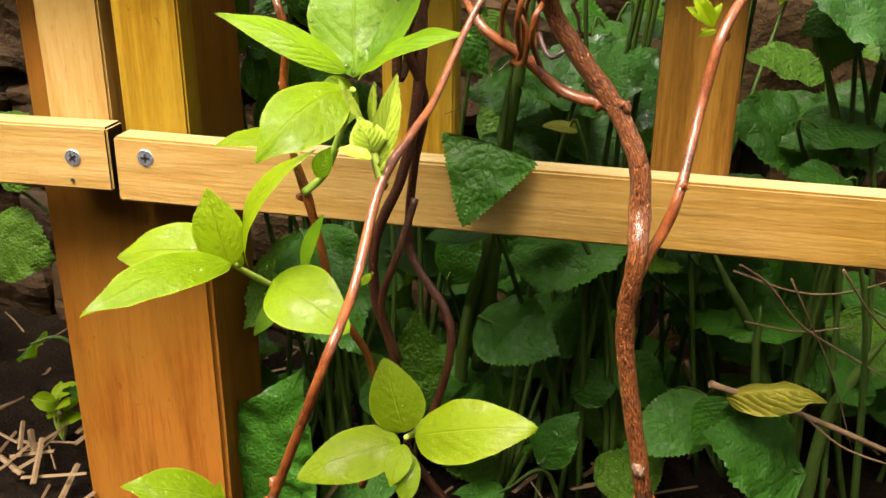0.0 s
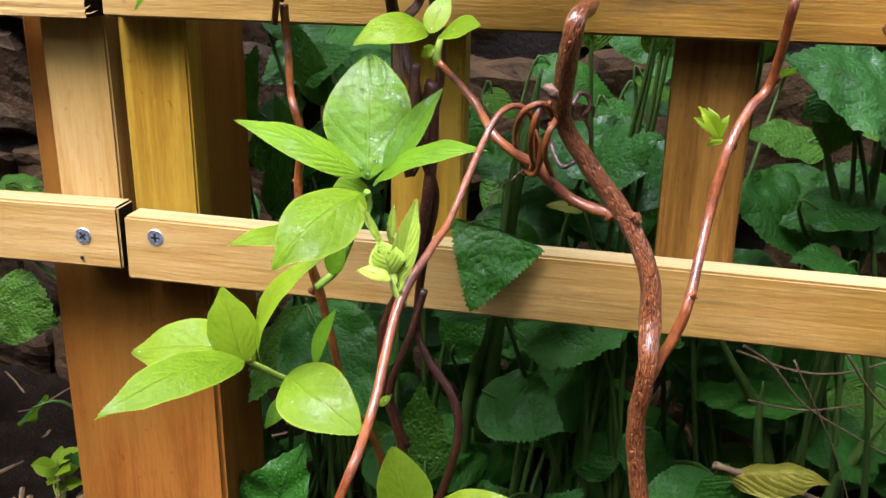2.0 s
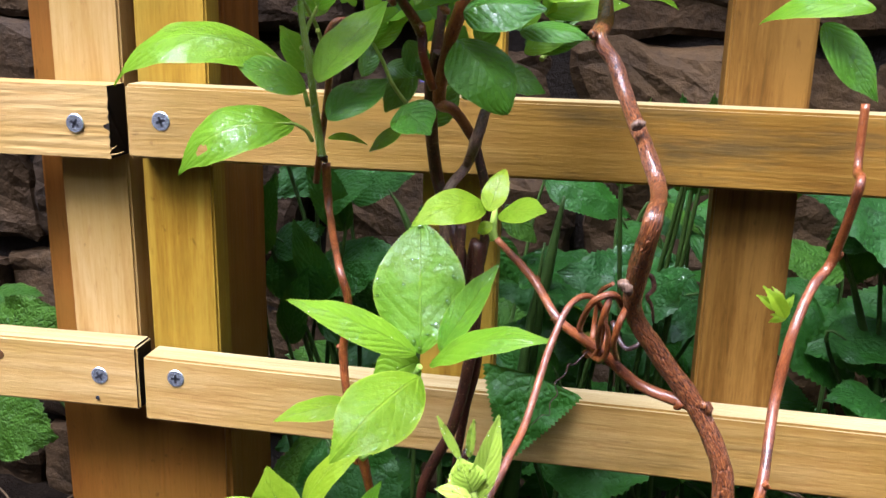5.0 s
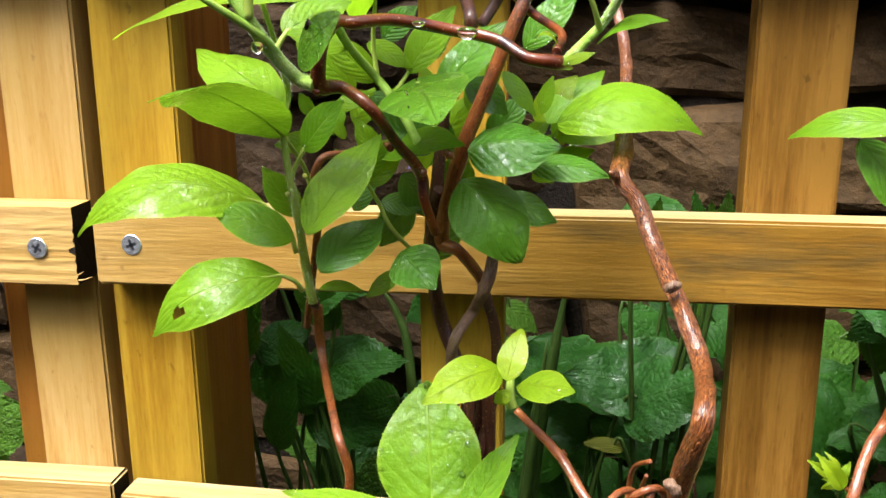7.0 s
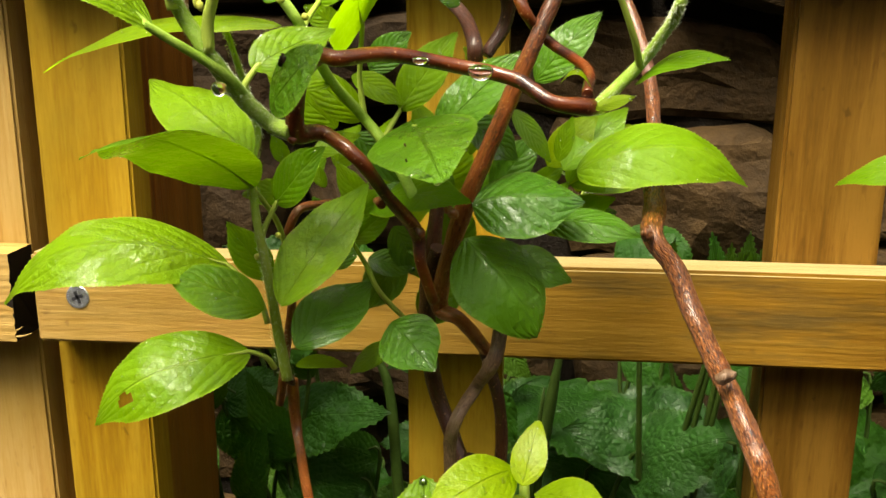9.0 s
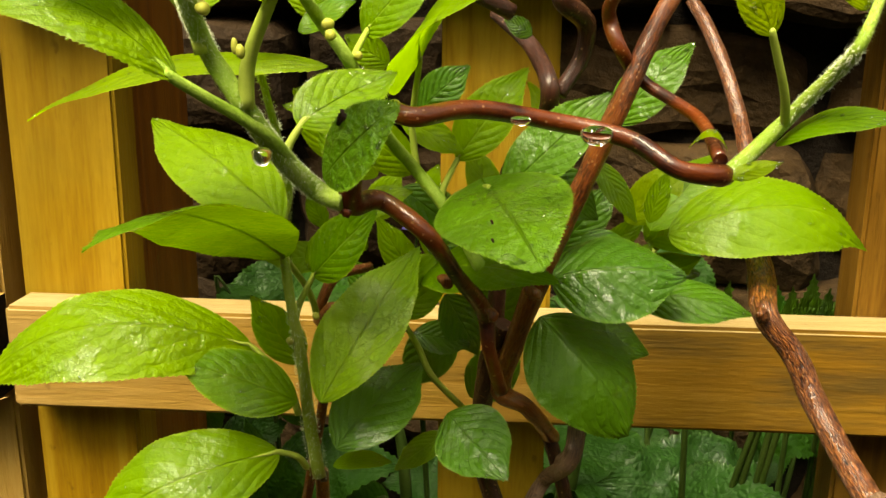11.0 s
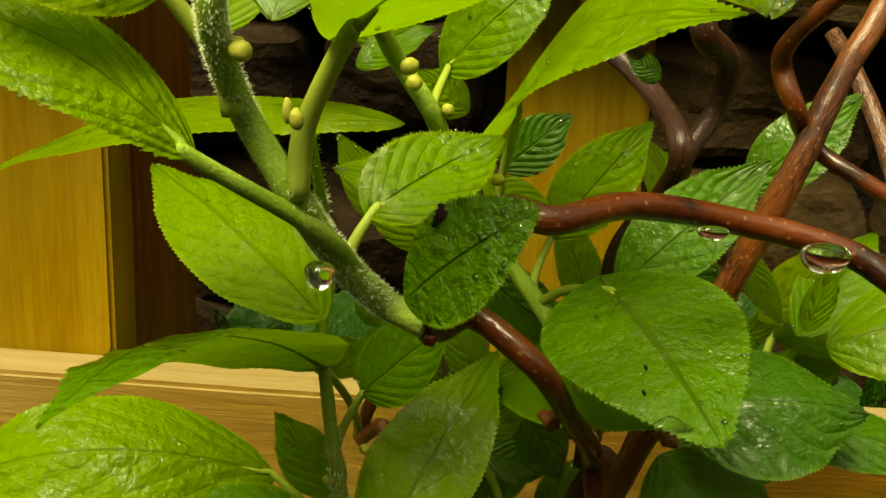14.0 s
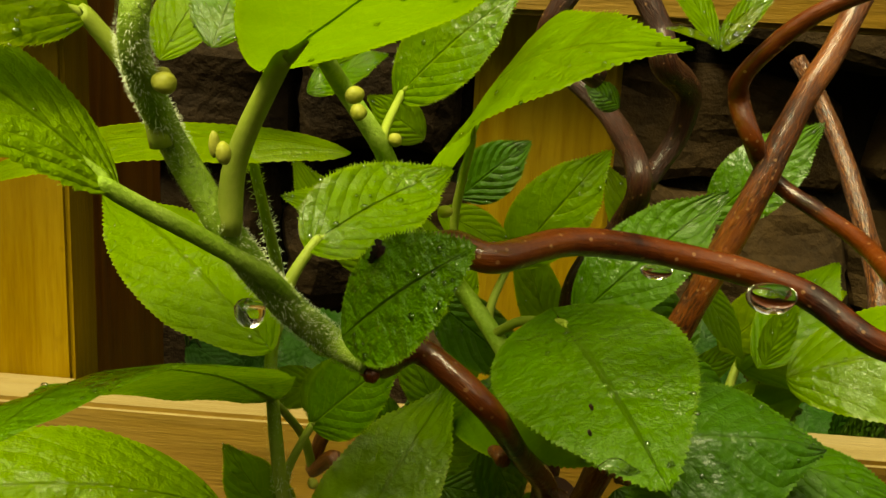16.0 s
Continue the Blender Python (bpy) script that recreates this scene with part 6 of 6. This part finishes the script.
herb_leaf((-0.19, 0.56, 0.350), (-0.210, 0.545, 0.410), 0.35, (0, -0.9, 0.4), 0.05, 0.15, LEAF_HERB, teeth=40)
# tips that show over the middle rail
for tx, tz, lean in ((0.008, 0.452, -0.006), (0.016, 0.448, 0.004), (0.024, 0.453, 0.006), (0.031, 0.447, 0.010), (-0.008, 0.449, 0.012), (0.060, 0.446, -0.010)):
    herb_leaf((tx - lean, 0.505, tz - 0.050), (tx, 0.498, tz), 0.34, (0.2, -0.88, 0.4), 0.05, 0.2, LEAF_HERB_PALE if lean > 0 else LEAF_HERB)

rnd = random.Random(11)
for k in range(170):
    x, y = rnd.uniform(-0.72, 0.52), rnd.uniform(0.50, 0.74)
    if (-0.37 < x < -0.2 and y < 0.58) or (x < -0.36 and k % 7):
        continue
    z = abs(rnd.gauss(0, 0.5)) * 0.30 * (1.0 if x > -0.3 else 0.55) + 0.015
    if z > 0.40:
        continue
    size, turn = rnd.uniform(0.045, 0.10), rnd.uniform(0, 2 * math.pi)
    way = Vector((math.cos(turn), 0.5 * math.sin(turn), rnd.uniform(-0.6, 0.35))).normalized()
    herb_leaf((x, y, z), Vector((x, y, z)) + way * size, rnd.uniform(0.5, 0.78), (rnd.uniform(-0.3, 0.3), -rnd.uniform(0.3, 0.8), rnd.uniform(0.5, 0.9)),
              rnd.uniform(0.02, 0.12), rnd.uniform(-0.2, 0.1), (LEAF_HERB, LEAF_HERB, LEAF_HERB, LEAF_HERB_PALE, LEAF_HERB, LEAF_YELLOWED if k % 3 == 0 else LEAF_HERB)[k % 6], stalk=k % 4 == 0)


rnd = random.Random(31)
for k in range(95):
    x, y, z = rnd.uniform(-0.24, 0.42), rnd.uniform(0.60, 0.75), rnd.uniform(0.04, 0.40)
    size, turn = rnd.uniform(0.05, 0.10), rnd.uniform(0, 2 * math.pi)
    way = Vector((math.cos(turn), 0.4 * math.sin(turn), rnd.uniform(-0.7, 0.3))).normalized()
    herb_leaf((x, y, z), Vector((x, y, z)) + way * size, rnd.uniform(0.5, 0.75), (rnd.uniform(-0.4, 0.4), -rnd.uniform(0.4, 0.9), rnd.uniform(0.3, 0.9)),
              rnd.uniform(0.02, 0.12), rnd.uniform(-0.2, 0.1), LEAF_HERB_PALE if k % 5 == 0 else LEAF_HERB, stalk=k % 3 == 0)


def herb_stalk(pts, r, mat):
    plant = min(HERBS, key=lambda h: abs(h.location.x - pts[-1][0]))
    return tube("stalk", plant, pts, [r * 0.15, r * 0.75, r, r * 1.1], mat, "", 10, 6, 0.05)


herb_stalk([(-0.062, 0.560, 0.351), (-0.069, 0.560, 0.288), (-0.077, 0.570, 0.212), (-0.092, 0.580, 0.144), (-0.099, 0.590, 0.050), (-0.101, 0.600, -0.066)], 0.0048, STALK)
herb_stalk([(0.113, 0.560, 0.362), (0.125, 0.560, 0.329), (0.141, 0.570, 0.285), (0.153, 0.580, 0.240), (0.144, 0.600, 0.124), (0.145, 0.620, -0.041)], 0.0042, STALK)
herb_stalk([(0.156, 0.570, 0.375), (0.153, 0.570, 0.318), (0.153, 0.580, 0.267), (0.148, 0.590, 0.191), (0.146, 0.600, 0.115), (0.157, 0.620, -0.039)], 0.0065, STALK)
herb_stalk([(0.067, 0.580, 0.221), (0.085, 0.580, 0.189), (0.110, 0.590, 0.144), (0.131, 0.600, 0.075), (0.152, 0.600, -0.023)], 0.0045, STALK)
herb_stalk([(0.190, 0.560, 0.177), (0.172, 0.560, 0.141), (0.157, 0.560, 0.095), (0.154, 0.560, 0.009)], 0.0045, STALK)
herb_stalk([(0.107, 0.570, 0.179), (0.109, 0.570, 0.136), (0.124, 0.570, 0.046)], 0.0035, STALK)
herb_stalk([(-0.052, 0.570, 0.379), (-0.059, 0.570, 0.335), (-0.067, 0.570, 0.290), (-0.074, 0.580, 0.216), (-0.083, 0.590, 0.099)], 0.0062, STALK)
herb_stalk([(-0.164, 0.570, 0.377), (-0.153, 0.570, 0.359), (-0.146, 0.570, 0.330), (-0.141, 0.570, 0.236)], 0.003, STALK)


# ---- dry stems and litter ----
def dry_stem(pts, r, label):
    root = Vector(pts[0])
    st = thing("dry_stem", label, "dry stem", "dry stems among the herbs", root)
    tube("stem", st, pts, [r, r * 0.9, r * 0.5], STRAW, "", 7, 6, 0.12)
    return st


dry_stem([(0.068, 0.470, 0.171), (0.100, 0.480, 0.157), (0.135, 0.490, 0.142), (0.186, 0.500, 0.118), (0.208, 0.510, 0.102)], 0.0022, "thin dry straw-coloured dead stem among the herbs")
dry_stem([(0.080, 0.500, 0.234), (0.099, 0.510, 0.219), (0.123, 0.520, 0.190), (0.155, 0.530, 0.168), (0.202, 0.540, 0.140)], 0.0009, "thin dry straw-coloured dead stem among the herbs")
dry_stem([(0.078, 0.510, 0.226), (0.114, 0.520, 0.212), (0.145, 0.530, 0.209), (0.182, 0.540, 0.219)], 0.0008, "thin dry straw-coloured dead stem among the herbs")
dry_stem([(0.136, 0.500, 0.236), (0.158, 0.510, 0.206), (0.183, 0.520, 0.181)], 0.0008, "thin dry straw-coloured dead stem among the herbs")
dry_stem([(0.090, 0.520, 0.189), (0.126, 0.530, 0.181), (0.161, 0.540, 0.184)], 0.0007, "thin dry straw-coloured dead stem among the herbs")
dry_stem([(0.109, 0.500, 0.228), (0.142, 0.510, 0.166), (0.166, 0.520, 0.106)], 0.0006, "thin dry straw-coloured dead stem among the herbs")
dry_stem([(0.123, 0.480, 0.151), (0.154, 0.490, 0.125), (0.198, 0.500, 0.108)], 0.0008, "thin dry straw-coloured dead stem among the herbs")
dry_stem([(0.096, 0.520, 0.247), (0.128, 0.530, 0.239), (0.170, 0.540, 0.231)], 0.0007, "thin dry straw-coloured dead stem among the herbs")
withered = thing("withered_leaf", "curled dry brown-edged leaf lying on the dead stem", "leaf", "", (0.078, 0.475, 0.161))
leaf(withered, (0.078, 0.475, 0.161), (0.129, 0.465, 0.176), 0.42, (0, -0.6, 0.8), 0.10, -0.9, LEAF_YELLOWED, ripple=5.0, curl=0.4)

rnd = random.Random(21)
bm = bmesh.new()
for k in range(260):
    x, y = rnd.uniform(-0.75, 0.5), rnd.uniform(0.40, 0.75)
    a, size = rnd.uniform(0, math.pi), rnd.uniform(0.012, 0.05)
    d = Vector((math.cos(a), math.sin(a), rnd.uniform(-0.15, 0.25))) * size
    w = Vector((-math.sin(a), math.cos(a), 0)) * rnd.uniform(0.0006, 0.0022)
    p = Vector((x, y, 0.018 + rnd.uniform(-0.006, 0.012)))
    up = Vector((0, 0, 0.0012))
    ring = [[bm.verts.new(q + o) for o in (-w, up, w)] for q in (p, p + d * 0.5 + up * rnd.uniform(-2, 2), p + d)]
    for a1, b1 in zip(ring, ring[1:]):
        for i in range(3):
            bm.faces.new((a1[i], a1[(i + 1) % 3], b1[(i + 1) % 3], b1[i]))
for k in range(34):
    x, y = rnd.uniform(-0.50, -0.37), rnd.uniform(0.42, 0.60)
    a, size = rnd.uniform(0, math.pi), rnd.uniform(0.015, 0.055)
    d, w = Vector((math.cos(a), math.sin(a), rnd.uniform(-0.1, 0.2))) * size, Vector((-math.sin(a), math.cos(a), 0)) * rnd.uniform(0.0008, 0.0026)
    p, up = Vector((x, y, 0.018 + rnd.uniform(-0.004, 0.014))), Vector((0, 0, 0.0014))
    ring = [[bm.verts.new(q + o) for o in (-w, up, w)] for q in (p, p + d)]
    for i in range(3):
        bm.faces.new((ring[0][i], ring[0][(i + 1) % 3], ring[1][(i + 1) % 3], ring[1][i]))
tagged(part("straw_litter", bm, STRAW), "scattered dry straw litter on the dark soil", "litter", kind="stuff")
weed = thing("weed", "small bright green weed seedling in the soil", "weed", "", (-0.43, 0.57, 0.0))
for k in range(9):
    a = k * 2.4
    leaf(weed, (-0.43, 0.57, 0.02 + 0.003 * k), (-0.43 + 0.022 * math.cos(a), 0.57 + 0.018 * math.sin(a), 0.026 + 0.0035 * k), 0.6, (0, -0.4, 0.9), 0.05, 0.1, LEAF_YOUNG, (-0.43, 0.57, 0.0), rows=14, cols=4)


# a violet flower on one of the herbs
bloom = (-0.142, 0.600, 0.447)
herb_stalk([bloom, (bloom[0], 0.60, bloom[2] - 0.05), (bloom[0] + 0.01, 0.60, 0.2), (bloom[0] + 0.01, 0.61, 0.0)], 0.0018, STALK)
plant = min(HERBS, key=lambda h: abs(h.location.x - bloom[0]))
for k in range(5):
    a = k * 1.2566
    leaf(plant, bloom, (bloom[0] + 0.009 * math.cos(a), 0.594, bloom[2] + 0.005 * math.sin(a)), 0.7, (0, -0.9, 0.3), 0.1, 0.2, PETAL, rows=14, cols=4, teeth=0).name = "petal"


# ---- rain water ----
def drop_mesh(r, hang, wide=1.0):
    """A bead of water; hang: how far it sags below its hold."""
    bm = bmesh.new()
    bmesh.ops.create_uvsphere(bm, u_segments=20, v_segments=14, radius=r)
    for v in bm.verts:
        s = v.co.z / r
        v.co.z *= 1.0 + 0.25 * hang if s < 0 else 0.75
        if s > 0:
            v.co.x *= 1 + 0.25 * hang * s
        v.co.x *= wide
    return smooth(bm)


def water_drop(at, r, hang, label, wide=1.0):
    ob = part("water_drop", drop_mesh(r, hang, wide), WATER, m=Matrix.Translation(at))
    return tagged(ob, label, "water drop", "rain drops on the vine")


water_drop((-0.1394, 0.2960, 0.5277), 0.0017, 0.7, "clear rain drop hanging under a leaf stalk")
water_drop((-0.0823, 0.3031, 0.5313), 0.0019, 0.5, "clear rain drop hanging under the red-brown stem", 1.5)
water_drop((-0.0955, 0.3019, 0.5336), 0.0009, 0.4, "small rain drop hanging under the red-brown stem", 2.0)
rim = [(-0.0989, 0.3062, 0.5072), (-0.0970, 0.3064, 0.5081), (-0.0952, 0.3066, 0.5072), (-0.0933, 0.3069, 0.5063), (-0.0923, 0.3072, 0.5054), (-0.0915, 0.3071, 0.5063), (-0.0906, 0.3071, 0.5073), (-0.0897, 0.3070, 0.5083)]
film = thing("water_film", "thin lip of rain water clinging to a leaf tip", "water", "rain drops on the vine", rim[0])
tube("film", film, rim, [0.0003, 0.0006, 0.0005, 0.0007, 0.0009, 0.0004], WATER, "", 10, 6, 0.1)


# beads of rain lying on the leaves
rnd = random.Random(8)
blades = [o for o in vine.children if o.name.split(".")[0] == "leaf" and len(o.data.vertices) > 600]
ball = bmesh.new()
bmesh.ops.create_icosphere(ball, subdivisions=2, radius=1)
ball_points, ball_sides = [v.co.copy() for v in ball.verts], [[v.index for v in f.verts] for f in ball.faces]
ball.free()
bead_points, bead_sides = [], []
for o in blades:
    shift = vine.location + o.location
    count = 60 if o.get("label", "").startswith("large upright") else 26
    for _ in range(count):
        f = o.data.polygons[rnd.randrange(int(len(o.data.polygons) * 0.95))]
        n = f.normal if f.normal.z > 0 or (f.normal.y < 0 and abs(f.normal.z) < 0.1) else -f.normal
        r = rnd.choice((0.00015, 0.0002, 0.00025, 0.0003, 0.0004, 0.0006, 0.0011))
        m = Matrix.Translation(shift + f.center + n * r * 0.15) @ n.to_track_quat("Z", "Y").to_matrix().to_4x4() @ Matrix.Diagonal((r * rnd.uniform(0.8, 1.3), r, r * 0.65, 1))
        if count == 60 or r < 0.0005:
            first = len(bead_points)
            bead_points += [m @ p for p in ball_points]
            bead_sides += [[first + i for i in side] for side in ball_sides]
bead_data = bpy.data.meshes.new("rain_beads")
bead_data.from_pydata(bead_points, [], bead_sides)
bead_bm = bmesh.new()
bead_bm.from_mesh(bead_data)
tagged(part("rain_beads", smooth(bead_bm), BEADS), "fine beads of rain lying on the wet leaves", "water", kind="stuff")


# ---- the stones of the wall, course by course ----
rnd = random.Random(5)
shapes = []
z = -0.02
while z < 1.05:
    h = rnd.uniform(0.055, 0.12)
    x = -1.25 + rnd.uniform(0, 0.1)
    while x < 1.05:
        w = rnd.uniform(0.10, 0.26)
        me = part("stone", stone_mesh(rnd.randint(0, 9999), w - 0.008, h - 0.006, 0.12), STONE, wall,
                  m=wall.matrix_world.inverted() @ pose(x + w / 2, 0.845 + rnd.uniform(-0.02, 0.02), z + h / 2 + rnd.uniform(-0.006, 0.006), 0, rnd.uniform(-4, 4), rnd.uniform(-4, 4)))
        x += w
    z += h
